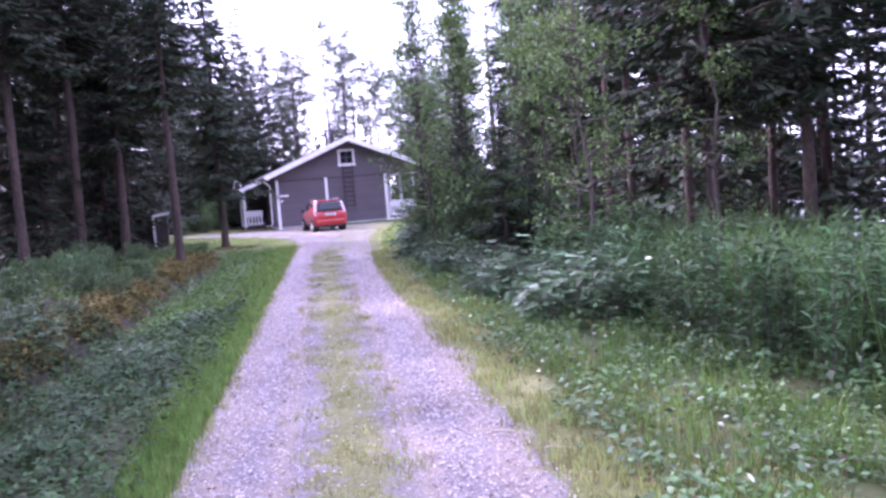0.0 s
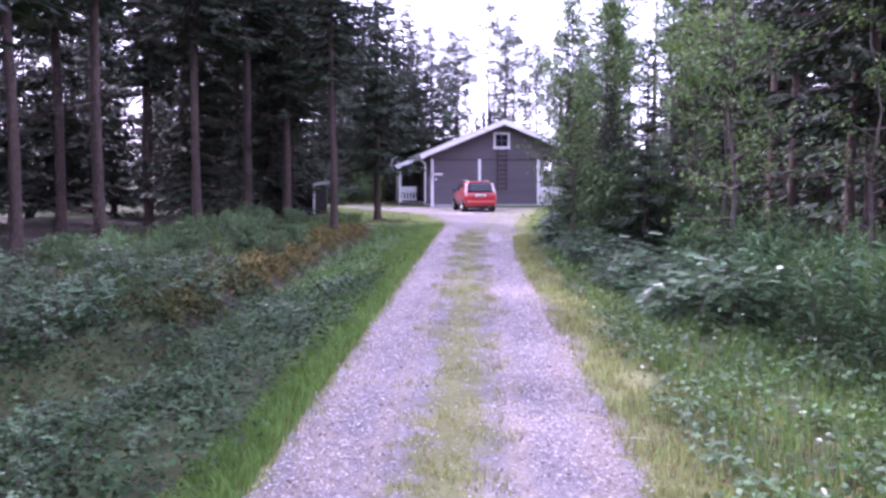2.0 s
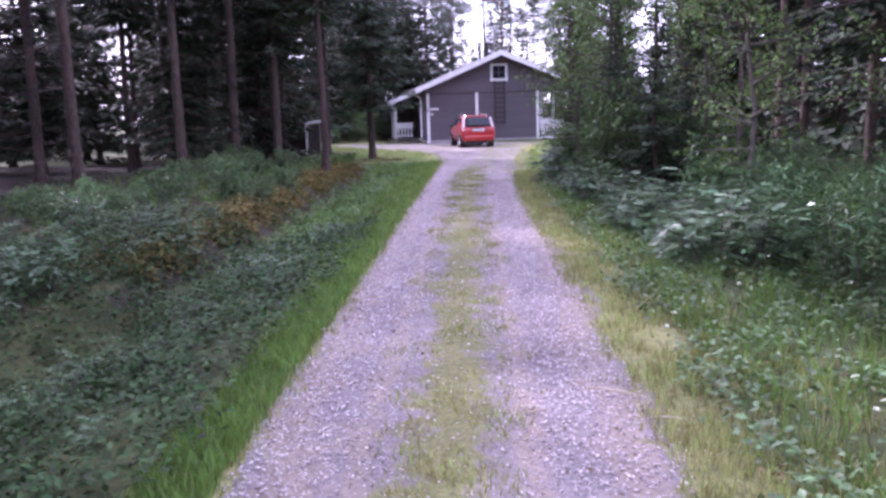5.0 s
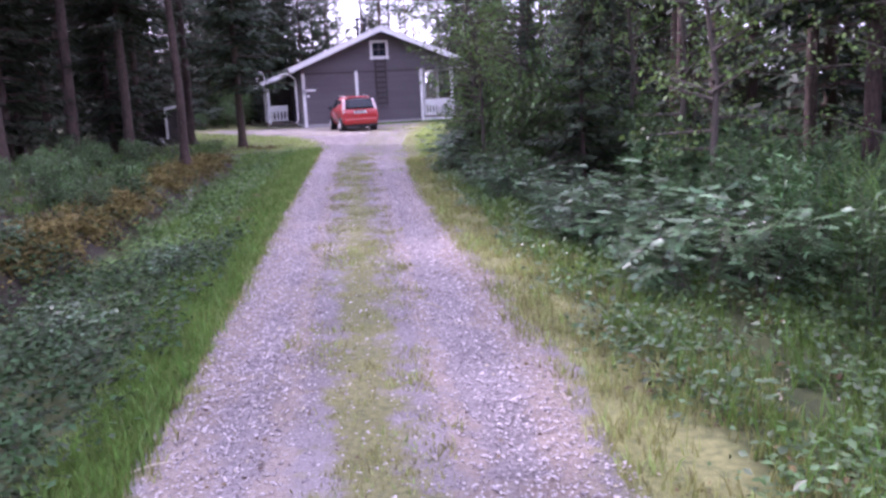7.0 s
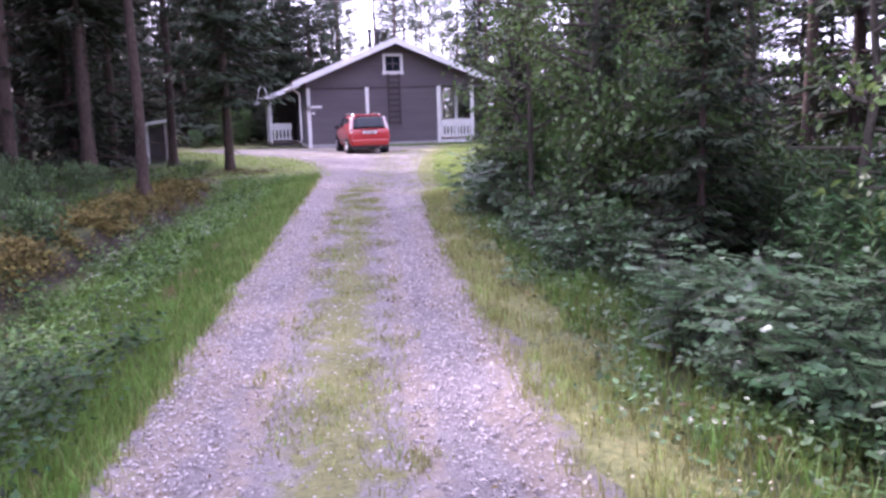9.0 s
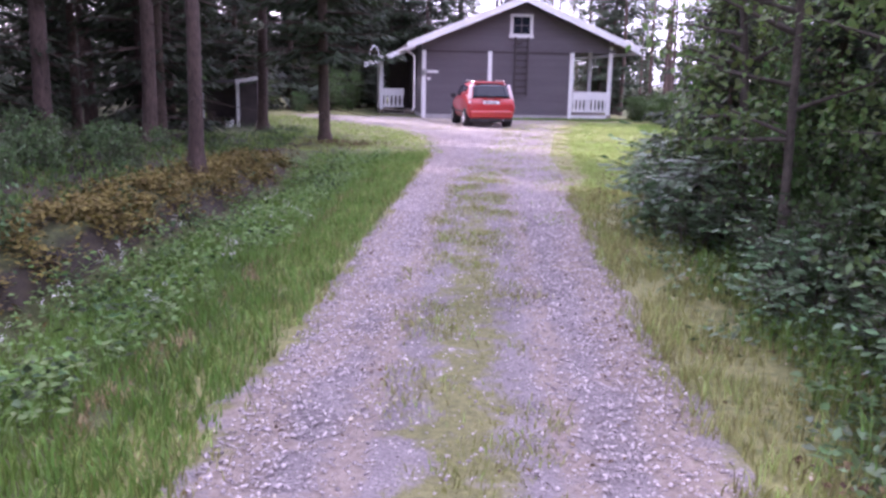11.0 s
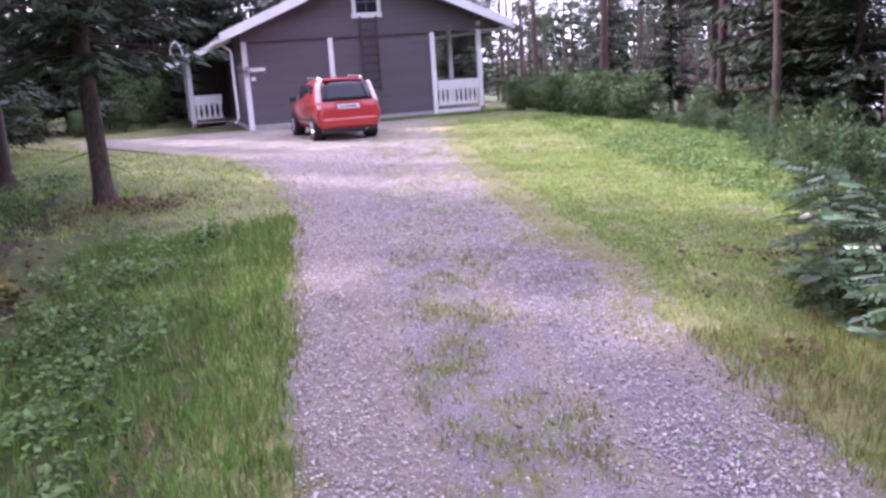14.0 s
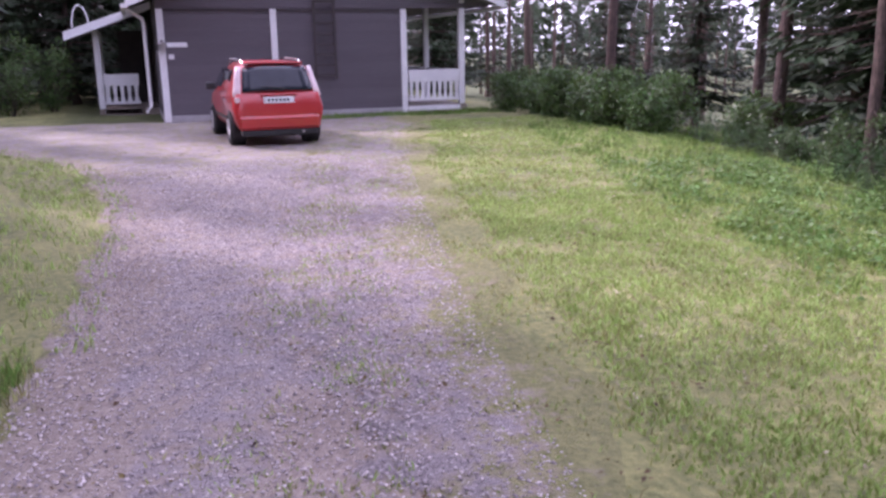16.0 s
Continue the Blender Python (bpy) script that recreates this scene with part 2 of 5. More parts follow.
def part(name, bm, material, parent=None, label="", smooth=False):
    me = bpy.data.meshes.new(name)
    bm.normal_update()
    bm.to_mesh(me)
    bm.free()
    me.materials.append(material)
    if smooth:
        me.shade_smooth()
    ob = new(name, me)
    if parent:
        ob.parent = parent
    return tagged(ob, label)


def empty(name, at, label, category, group="", kind="", turn=0.0):
    ob = new(name)
    ob.empty_display_size = 0.2
    ob.matrix_world = pose(*at, 0, 0, turn)
    return tagged(ob, label, category, group, kind)


def box(x0, x1, y0, y1, z0, z1, bevel=0.008, bm=None):
    bm = bm or bmesh.new()
    got = bmesh.ops.create_cube(bm, size=1, matrix=Matrix.LocRotScale(((x0 + x1) / 2, (y0 + y1) / 2, (z0 + z1) / 2), None, (x1 - x0, y1 - y0, z1 - z0)))
    if bevel:
        edges = list({e for v in got["verts"] for e in v.link_edges})
        bmesh.ops.bevel(bm, geom=edges, offset=bevel, segments=1, affect="EDGES")
    return bm


def prism(points, y0, y1, bm=None):
    """An outline in x and z, drawn out along y."""
    bm = bm or bmesh.new()
    a = [bm.verts.new((x, y0, z)) for x, z in points]
    b = [bm.verts.new((x, y1, z)) for x, z in points]
    bm.faces.new(a), bm.faces.new(b[::-1])
    for i in range(len(a)):
        j = (i + 1) % len(a)
        bm.faces.new((a[j], a[i], b[i], b[j]))
    bmesh.ops.recalc_face_normals(bm, faces=bm.faces)
    return bm


def tube(points, radii, sides=8, bm=None, cap=True):
    bm = bm or bmesh.new()
    rings = []
    pts = [Vector(p) for p in points]
    for i, p in enumerate(pts):
        d = (pts[min(i + 1, len(pts) - 1)] - pts[max(i - 1, 0)]).normalized()
        u = d.orthogonal().normalized() if abs(d.z) < 0.9 else Vector((1, 0, 0)).cross(d).normalized()
        v = d.cross(u)
        rings.append([bm.verts.new(p + (u * math.cos(a) + v * math.sin(a)) * radii[i]) for a in (math.tau * k / sides for k in range(sides))])
    for a, b in zip(rings, rings[1:]):
        for k in range(sides):
            bm.faces.new((a[k], a[(k + 1) % sides], b[(k + 1) % sides], b[k]))
    if cap:
        bm.faces.new(rings[0][::-1]), bm.faces.new(rings[-1])
    return bm


# ---- ground, drive and lake ----
def graded(lo, hi, fine_lo, fine_hi, step, grow=1.22):
    a = list(np.arange(fine_lo, fine_hi + step / 2, step))
    s, v = step, fine_hi
    while v < hi:
        s *= grow
        v += s
        a.append(v)
    s, v = step, fine_lo
    while v > lo:
        s *= grow
        v -= s
        a.insert(0, v)
    return np.array(a)


def build_ground():
    xs, ys = graded(-900, 900, -7, 16, 0.16), graded(-900, 1500, -3, 48, 0.22)
    X, Y = np.meshgrid(xs, ys)
    X, Y = X.ravel(), Y.ravel()
    Z = height(X, Y)
    w, h = len(xs), len(ys)
    i = (np.arange(h - 1)[:, None] * w + np.arange(w - 1)[None]).ravel()
    me = np_mesh("ground", np.c_[X, Y, Z], np.c_[i, i + 1, i + w + 1, i + w], [M["ground"]], smooth=True)
    e, r = left_edge(Y) - X, X - right_edge(Y)
    lawn = np.maximum(np.clip(1.1 - np.abs(r) / np.interp(Y, [10, 20, 26, 34, 48], [0.9, 1.2, 4, 7.5, 8]), 0, 1), np.clip(1.0 - np.abs(e) / np.interp(Y, [10, 28, 33, 48], [0.8, 0.9, 4, 6]), 0, 1))
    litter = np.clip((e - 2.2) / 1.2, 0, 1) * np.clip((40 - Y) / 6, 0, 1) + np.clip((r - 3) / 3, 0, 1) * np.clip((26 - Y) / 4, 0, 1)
    # besides the litter, a narrow near-black band where the ditch bank is undercut
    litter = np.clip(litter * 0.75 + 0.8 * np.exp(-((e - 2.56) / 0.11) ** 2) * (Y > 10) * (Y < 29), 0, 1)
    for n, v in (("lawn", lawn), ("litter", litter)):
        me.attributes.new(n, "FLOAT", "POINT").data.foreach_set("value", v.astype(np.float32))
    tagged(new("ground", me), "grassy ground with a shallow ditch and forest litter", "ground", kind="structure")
    # the gravel drive, a shallow crowned sheet on the ground
    vs, us = np.arange(-8, 48.6, 0.15), np.linspace(0, 1, 40)
    U, V = np.meshgrid(us, vs)
    U, V = U.ravel(), V.ravel()
    lo = left_edge(V) - 0.06 + 0.10 * wave(V * 0 + 3, V, 2.3) + 0.05 * wave(V * 0 + 1, V, 6.0)
    hi = right_edge(V) + 0.06 + (0.12 + 0.22 * np.clip((V - 21) / 5, 0, 1)) * wave(V * 0 + 7, V, 1.1) + 0.05 * wave(V * 0 + 4, V, 5.3)
    X = lo + (hi - lo) * U
    edge = np.minimum(U, 1 - U) * (hi - lo)
    c = 0.63 + 0.163 * V
    strip = np.clip(1.0 - np.abs(X - c) / 0.62, 0, 1) * np.interp(V, [-8, 16, 27, 33], [0.82, 0.74, 0.48, 0.0])
    strip = np.maximum(strip, np.clip(0.60 - edge / 0.8, 0, 1))
    strip = np.maximum(strip, np.clip(0.80 - (1 - U) * (hi - lo) / 1.9, 0, 1) * np.clip((V - 22) / 5, 0, 1))
    strip = np.maximum(strip, 0.42 * np.clip((V - 33) / 6, 0, 1))
    Z = height(X, V) + 0.010 * np.clip(edge / 0.25, -1, 1) + 0.012 * strip - 0.018 * np.exp(-((np.abs(X - c) - 0.85) / 0.28) ** 2) * np.clip(edge / 0.3, 0, 1) * 0.5
    Z += np.where(edge <= 1e-6, -0.02, 0)
    w, h = len(us), len(vs)
    i = (np.arange(h - 1)[:, None] * w + np.arange(w - 1)[None]).ravel()
    me = np_mesh("drive", np.c_[X, V, Z], np.c_[i, i + 1, i + w + 1, i + w], [M["drive"]], smooth=True)
    dirt = 0.12 + 0.62 * np.exp(-((edge - 0.30) / 0.22) ** 2) + 0.5 * np.exp(-((np.abs(X - c) - 0.48) / 0.14) ** 2) * (V < 30) + 0.36 * np.clip((V - 22) / 8, 0, 1)
    me.attributes.new("dirt", "FLOAT", "POINT").data.foreach_set("value", dirt.astype(np.float32))
    me.attributes.new("strip", "FLOAT", "POINT").data.foreach_set("value", strip.astype(np.float32))
    tagged(new("road", me), "grey gravel drive with a grassy middle strip", "drive", kind="structure")
    bm = bmesh.new()
    q = [(19, -60), (900, -60), (900, 900), (86, 108), (24.5, 44), (22, 36)]
    bm.faces.new([bm.verts.new((x, y, -2.55)) for x, y in q])
    tagged(part("water", bm, water_mat), "calm bright lake behind the shore trees", "water", kind="structure")


build_ground()

# ---- the cabin ----
GY = 48.85          # the gable wall
RX, RZ, RUN, OUT = 10.30, 4.98, 4.95, 0.75   # ridge, its height, half span, overhang
EZ = 2.92


def roof_z(x):
    return RZ - (RZ - EZ) * abs(x - RX) / RUN


def railing(name, parent, x0, x1, y, z0, z1, n):
    rail = part(name, box(x0, x1, y - 0.03, y + 0.03, z1 - 0.34, z1), M["white"], parent, "white painted porch railing")
    part("bottom_rail", box(x0, x1, y - 0.03, y + 0.03, z0 + 0.12, z0 + 0.20), M["white"], rail)
    part("sill_board", box(x0 - 0.02, x1 + 0.02, y - 0.05, y + 0.05, z0 - 0.16, z0 - 0.02), M["white"], rail)
    for i in range(n):
        x = x0 + (x1 - x0) * (i + 0.5) / n
        w = (x1 - x0) / n * 0.31
        part("baluster", prism([(x - w, z0 + 0.18), (x + w, z0 + 0.18), (x + w, z0 + 0.28), (x + w * 0.6, z0 + 0.36), (x + w, z1 - 0.36), (x + w, z1 - 0.32), (x - w, z1 - 0.32), (x - w, z1 - 0.36), (x - w * 0.6, z0 + 0.36), (x - w, z0 + 0.28)], y - 0.015, y + 0.015), M["white"], rail)
    return rail


def cabin():
    h = empty("house", (RX, GY, BASE), "dark grey wooden cabin with white trim and two porches", "house")
    h.location, h.scale = (10.226, 48.55, BASE), (0.992, 1.0, 0.976)
    inv = Matrix.Translation((-RX, -GY, -BASE))

    def add(name, bm, material, parent=None, label=""):
        ob = part(name, bm, material, None, label)
        ob.data.transform(inv)
        ob.parent = parent or h
        return ob

    x0, x1, yb = 6.02, 12.60, GY + 9.5
    add("foundation", box(x0 - 0.02, x1 + 0.02, GY - 0.03, yb, BASE - 0.3, -0.06, 0.01), M["found"], label="pale concrete footing")
    gable = [(x0, -0.06), (x1, -0.06), (x1, roof_z(x1) - 0.22), (RX, RZ - 0.22), (x0, roof_z(x0) - 0.22)]
    wall = add("wall", prism(gable, GY + 0.02, yb), M["wall"], label="dark grey boarded wall")
    z, k = -0.08, 0
    while z < RZ - 0.35:
        t = min(z + 0.138, RZ - 0.3)
        half = lambda zz: min(99.0, (RZ - 0.24 - zz) / ((RZ - EZ) / RUN))
        a0, b0 = max(x0 - 0.01, RX - half(z)), min(15.05 if z > 2.66 else x1 + 0.01, RX + half(z))
        a1, b1 = max(x0 - 0.01, RX - half(t)), min(15.05 if z > 2.66 else x1 + 0.01, RX + half(t))
        add("plank", prism([(a0, z), (b0, z), (b1, t), (a1, t)], GY - (0.028 if z > 2.58 else 0.012) - 0.004 * (k % 2), GY + 0.06), M["wall"], wall)
        z, k = z + 0.146, k + 1
    for x in (6.10, 8.94, 12.53):
        add("corner_board", box(x - 0.085, x + 0.085, GY - 0.06, GY - 0.018, -0.22, 2.66), M["white"], label="white vertical cover board")
    add("belt_board", box(x0, x1, GY - 0.045, GY - 0.02, 2.60, 2.66, 0.004), M["dark"])
    # roof
    roof = add("roof", prism([(RX - RUN, EZ - 0.02), (RX, RZ - 0.02), (RX + RUN, EZ - 0.02), (RX + RUN, EZ - 0.14), (RX, RZ - 0.15), (RX - RUN, EZ - 0.14)], GY - OUT, yb + 0.6), M["roof"], label="dark felt gable roof with white barge boards")
    for s in (-1, 1):
        e = RX + s * (RUN + 0.03)
        add("barge_board", prism([(e, EZ - 0.27), (e, EZ + 0.03), (RX, RZ + 0.03), (RX, RZ - 0.27)], GY - OUT - 0.045, GY - OUT - 0.003), M["white"], roof, "white barge board")
        add("soffit", prism([(RX + s * 0.02, RZ - 0.155), (RX + s * (RUN - 0.02), EZ - 0.145), (RX + s * (RUN - 0.02), EZ - 0.17), (RX + s * 0.02, RZ - 0.18)], GY - OUT + 0.01, GY - 0.035), M["soffit"], roof)
        add("gutter", box(e - 0.06 + s * 0.05, e + 0.06 + s * 0.05, GY - OUT + 0.05, yb + 0.6, EZ - 0.28, EZ - 0.17), M["white"], roof)
    for dx in (-0.55, -0.12):
        add("flue_pipe", tube([(RX + dx, GY + 3.2, RZ - 0.3), (RX + dx, GY + 3.2, RZ + 0.62), (RX + dx, GY + 3.2, RZ + 0.63), (RX + dx, GY + 3.2, RZ + 0.78)], [0.09, 0.09, 0.14, 0.14], 12), M["black"], roof, "black flue pipe")
    # gable window
    wx0, wx1, wz0, wz1 = 9.77, 10.76, 3.26, 4.27
    win = add("window", box(wx0 + 0.1, wx1 - 0.1, GY - 0.055, GY - 0.035, wz0 + 0.14, wz1 - 0.1, 0.002), M["curtain"], label="small white-framed gable window with panes")
    for a, b, c, d in ((wx0, wx0 + 0.13, wz0 + 0.13, wz1), (wx1 - 0.13, wx1, wz0 + 0.13, wz1), (wx0 - 0.03, wx1 + 0.03, wz0, wz0 + 0.17), (wx0 + 0.13, wx1 - 0.13, wz1 - 0.12, wz1)):
        add("window_frame", box(a, b, GY - 0.10, GY - 0.03, c, d), M["white"], win)
    mx, mz = (wx0 + wx1) / 2, (wz0 + wz1) / 2 + 0.02
    add("muntin", box(mx - 0.018, mx + 0.018, GY - 0.075, GY - 0.05, wz0 + 0.15, wz1 - 0.11, 0.003), M["soffit"], win)
    add("muntin", box(wx0 + 0.12, wx1 - 0.12, GY - 0.074, GY - 0.051, mz - 0.018, mz + 0.018, 0.003), M["soffit"], win)
    for a, b in ((wx0 + 0.13, mx - 0.02), (mx + 0.02, wx1 - 0.13)):
        for c, d in ((wz0 + 0.17, mz - 0.02), (mz + 0.02, wz1 - 0.12)):
            add("pane", box(a, b, GY - 0.066, GY - 0.060, c, d, 0.001), M["glass"], win)
    # fire ladder
    lad = add("ladder", box(9.96, 10.03, GY - 0.20, GY - 0.15, 0.80, 3.30, 0.006), M["dark"], label="dark metal fire ladder below the window")
    add("ladder_rail", box(10.51, 10.58, GY - 0.20, GY - 0.15, 0.80, 3.30, 0.006), M["dark"], lad)
    for i in range(9):
        add("rung", box(10.03, 10.51, GY - 0.19, GY - 0.16, 0.86 + 0.28 * i, 0.93 + 0.28 * i, 0.004), M["dark"], lad)
    for zz in (0.9, 2.9):
        for xx in (9.995, 10.545):
            add("bracket", box(xx - 0.02, xx + 0.02, GY - 0.16, GY - 0.02, zz, zz + 0.03, 0.003), M["dark"], lad)
    # sign, lamp and downpipe
    sign = add("house_sign", box(6.22, 6.72, GY - 0.05, GY - 0.02, 1.70, 1.82, 0.004), M["white"], label="small white sign board")
    add("sign_plate", box(6.24, 6.38, GY - 0.05, GY - 0.02, 1.40, 1.52, 0.004), M["white"], sign)
    lamp = add("wall_lamp", tube([(6.10, GY - 0.06, 1.80), (6.10, GY - 0.16, 1.86), (6.10, GY - 0.22, 1.80)], [0.03, 0.03, 0.05], 8), M["dark"], label="dark wall lantern on the corner board")
    add("lamp_body", tube([(6.10, GY - 0.20, 1.60), (6.10, GY - 0.20, 1.66), (6.10, GY - 0.20, 1.78), (6.10, GY - 0.20, 1.84)], [0.05, 0.09, 0.10, 0.03], 8), M["alloy"], lamp)
    add("downpipe", tube([(5.28, GY + 0.1, 2.72), (5.70, GY + 0.3, 2.42), (5.72, GY + 0.3, 2.3), (5.72, GY + 0.3, 0.2), (5.60, GY + 0.2, 0.05)], [0.045] * 5, 8), M["white"], label="white downpipe")
    # porch under the main roof
    add("porch_deck", box(x1 + 0.02, 14.42, GY - 0.02, yb, BASE - 0.1, -0.02, 0.01), M["deck"], label="weathered porch deck")
    for y in (GY + 0.04, GY + 3.1, GY + 6.2, yb - 0.2):
        add("post", box(14.20, 14.36, y - 0.07, y + 0.07, -0.02, roof_z(14.3) - 0.14), M["white"], label="white porch post")
    add("porch_beam", box(14.20, 14.36, GY - 0.6, yb, roof_z(14.3) - 0.34, roof_z(14.3) - 0.16), M["soffit"])
    railing("railing", None, 12.66, 14.2, GY + 0.02, -0.02, 0.98, 9)
    r = bpy.data.objects["railing"]
    for o in (r, *r.children):
        o.data.transform(inv)
    r.parent = h
    add("side_rail", box(14.25, 14.31, GY + 0.15, yb - 0.3, 0.62, 0.98), M["white"], label="white side railing")
    add("side_window", box(x1 + 0.01, x1 + 0.05, GY + 1.2, GY + 2.6, 0.7, 1.9, 0.004), M["glass"])
    # lean-to porch
    py0, py1 = GY + 3.5, GY + 6.6
    add("porch_floor", box(4.35, 6.0, py0, py1, BASE - 0.1, -0.02, 0.01), M["deck"])
    lean = add("porch_roof", prism([(3.66, 2.02), (6.0, 2.86), (6.0, 2.98), (3.66, 2.14)], py0 - 0.5, py1 + 0.4), M["roof"], label="low lean-to porch roof with white fascia")
    add("fascia", prism([(3.64, 1.94), (6.0, 2.80), (6.0, 3.02), (3.64, 2.18)], py0 - 0.545, py0 - 0.503), M["white"], lean, "white fascia board")
    add("porch_wall", box(5.0, 6.0, py1 - 0.1, py1, -0.02, 2.3), M["dark"])
    for x, y in ((4.44, py0 + 0.05), (4.44, py1 - 0.2)):
        add("post", box(x - 0.08, x + 0.08, y - 0.08, y + 0.08, -0.02, 2.26), M["white"], label="white porch post")
    rr = railing("porch_railing", None, 4.53, 5.50, py0 + 0.05, -0.02, 0.98, 5)
    for o in (rr, *rr.children):
        o.data.transform(inv)
    rr.parent = h
    add("porch_hoop", tube([(4.10 + 0.22 * math.cos(a), py0 - 0.3, 2.3 + 0.62 * math.sin(a)) for a in np.linspace(0, math.pi, 12)], [0.022] * 12, 6), M["white"], label="white metal hoop on the porch roof")


cabin()


# ---- the shed among the trees ----
def shed():
    s = empty("shed", (-0.75, 39.6, BASE + 0.05), "small dark open woodshed with white posts", "shed")
    s.scale = (0.8, 0.8, 0.8)
    part("wall", prism([(0.35, 0.0), (1.05, 0.0), (1.05, 1.75), (0.35, 1.55)], -0.6, 1.0), M["dark"], s, "dark boarded side wall")
    part("back_wall", box(-1.1, 0.35, 0.9, 1.0, 0, 1.5), M["dark"], s)
    for x in (-1.0, 0.32):
        part("post", box(x - 0.06, x + 0.06, -0.66, -0.54, 0, 1.72), M["white"], s, "white post")
    part("roof", prism([(-1.3, 1.58), (1.2, 1.86), (1.2, 1.96), (-1.3, 1.68)], -1.0, 1.3), M["roof"], s)
    part("fascia", prism([(0.3, 1.70), (1.2, 1.84), (1.2, 1.98), (0.3, 1.84)], -1.04, -1.003), M["white"], s)
    for i in range(9):
        part("log", tube([(-0.8 + 0.22 * (i % 4), 0.0, 0.10 + 0.19 * (i // 4)), (-0.8 + 0.22 * (i % 4), 0.7, 0.10 + 0.19 * (i // 4))], [0.1, 0.1], 8), M["stem"], s)
    part("bucket", tube([(0.0, -0.75, 0), (0.0, -0.75, 0.3)], [0.13, 0.16], 10), M["white"], s, "white bucket")


shed()


# ---- the car ----
def wheel(parent, x, y, side):
    def lathe(prof, seg=28):
        bm = bmesh.new()
        rings = [[bm.verts.new((a * side, r * math.cos(t), r * math.sin(t))) for t in (math.tau * k / seg for k in range(seg))] for a, r in prof]
        for p, q in zip(rings, rings[1:]):
            for k in range(seg):
                bm.faces.new((p[k], p[(k + 1) % seg], q[(k + 1) % seg], q[k]))
        bm.faces.new(rings[0]), bm.faces.new(rings[-1])
        bmesh.ops.recalc_face_normals(bm, faces=bm.faces)
        return bm
    w = part("wheel", lathe([(-0.10, 0.20), (-0.10, 0.29), (-0.07, 0.318), (0.07, 0.318), (0.10, 0.29), (0.10, 0.215), (0.06, 0.205)]), M["tyre"], parent, "black tyre on an alloy wheel", True)
    w.location = (x, y, 0.318)
    part("rim", lathe([(0.03, 0.19), (0.095, 0.212), (0.10, 0.20), (0.07, 0.185), (0.055, 0.05)]), M["black"], w)
    for i in range(7):
        a = math.tau * i / 7
        bm = tube([(0.085 * side, 0.04 * math.cos(a), 0.04 * math.sin(a)), (0.092 * side, 0.205 * math.cos(a), 0.205 * math.sin(a))], [0.03, 0.026], 6)
        part("spoke", bm, M["alloy"], w)
    part("hub", tube([(0.05 * side, 0, 0), (0.105 * side, 0, 0)], [0.06, 0.05], 12), M["alloy"], w)


def loft(stations, seg=9):
    """Stations (y, floor, shoulder height, top, half width low, at the shoulder, at the top): one closed skin."""
    bm = bmesh.new()
    rings = []
    for y, z0, z1, z2, w0, w1, w2 in stations:
        half = [(w0 * 0.75, z0), (w0, z0 + 0.06), (w0 + (w1 - w0) * 0.65, z0 + (z1 - z0) * 0.5), (w1, z1), (w1 * 0.985, z1 + (z2 - z1) * 0.12), (w2 + (w1 - w2) * 0.42, z1 + (z2 - z1) * 0.62), (w2, z2 - (z2 - z1) * 0.12), (w2 * 0.82, z2 - (z2 - z1) * 0.02), (w2 * 0.4, z2)]
        rings.append([bm.verts.new((x, y, z)) for x, z in half] + [bm.verts.new((-x, y, z)) for x, z in half[::-1]])
    n = len(rings[0])
    for a, b in zip(rings, rings[1:]):
        for k in range(n):
            bm.faces.new((a[k], a[(k + 1) % n], b[(k + 1) % n], b[k]))
    bm.faces.new(rings[0]), bm.faces.new(rings[-1])
    bmesh.ops.recalc_face_normals(bm, faces=bm.faces)
    return bm


def panel(corners, bulge, material, name, parent, label="", nu=6, nv=5, thick=0.012):
    """A pane or lens with a slight bulge, from four corners."""
    bm = bmesh.new()
    a, b, c, d = [Vector(p) for p in corners]
    nrm = (b - a).cross(d - a).normalized()
    grid = []
    for j in range(nv + 1):
        v = j / nv
        row = []
        for i in range(nu + 1):
            u = i / nu
            p = (a * (1 - u) + b * u) * (1 - v) + (d * (1 - u) + c * u) * v
            row.append(bm.verts.new(p + nrm * bulge * (1 - (2 * u - 1) ** 2)))
        grid.append(row)
    for j in range(nv):
        for i in range(nu):
            bm.faces.new((grid[j][i], grid[j][i + 1], grid[j + 1][i + 1], grid[j + 1][i]))
    got = bmesh.ops.extrude_face_region(bm, geom=list(bm.faces))
    for v in got["geom"]:
        if isinstance(v, bmesh.types.BMVert):
            v.co -= nrm * thick
    bmesh.ops.recalc_face_normals(bm, faces=bm.faces)
    return part(name, bm, material, parent, label, True)


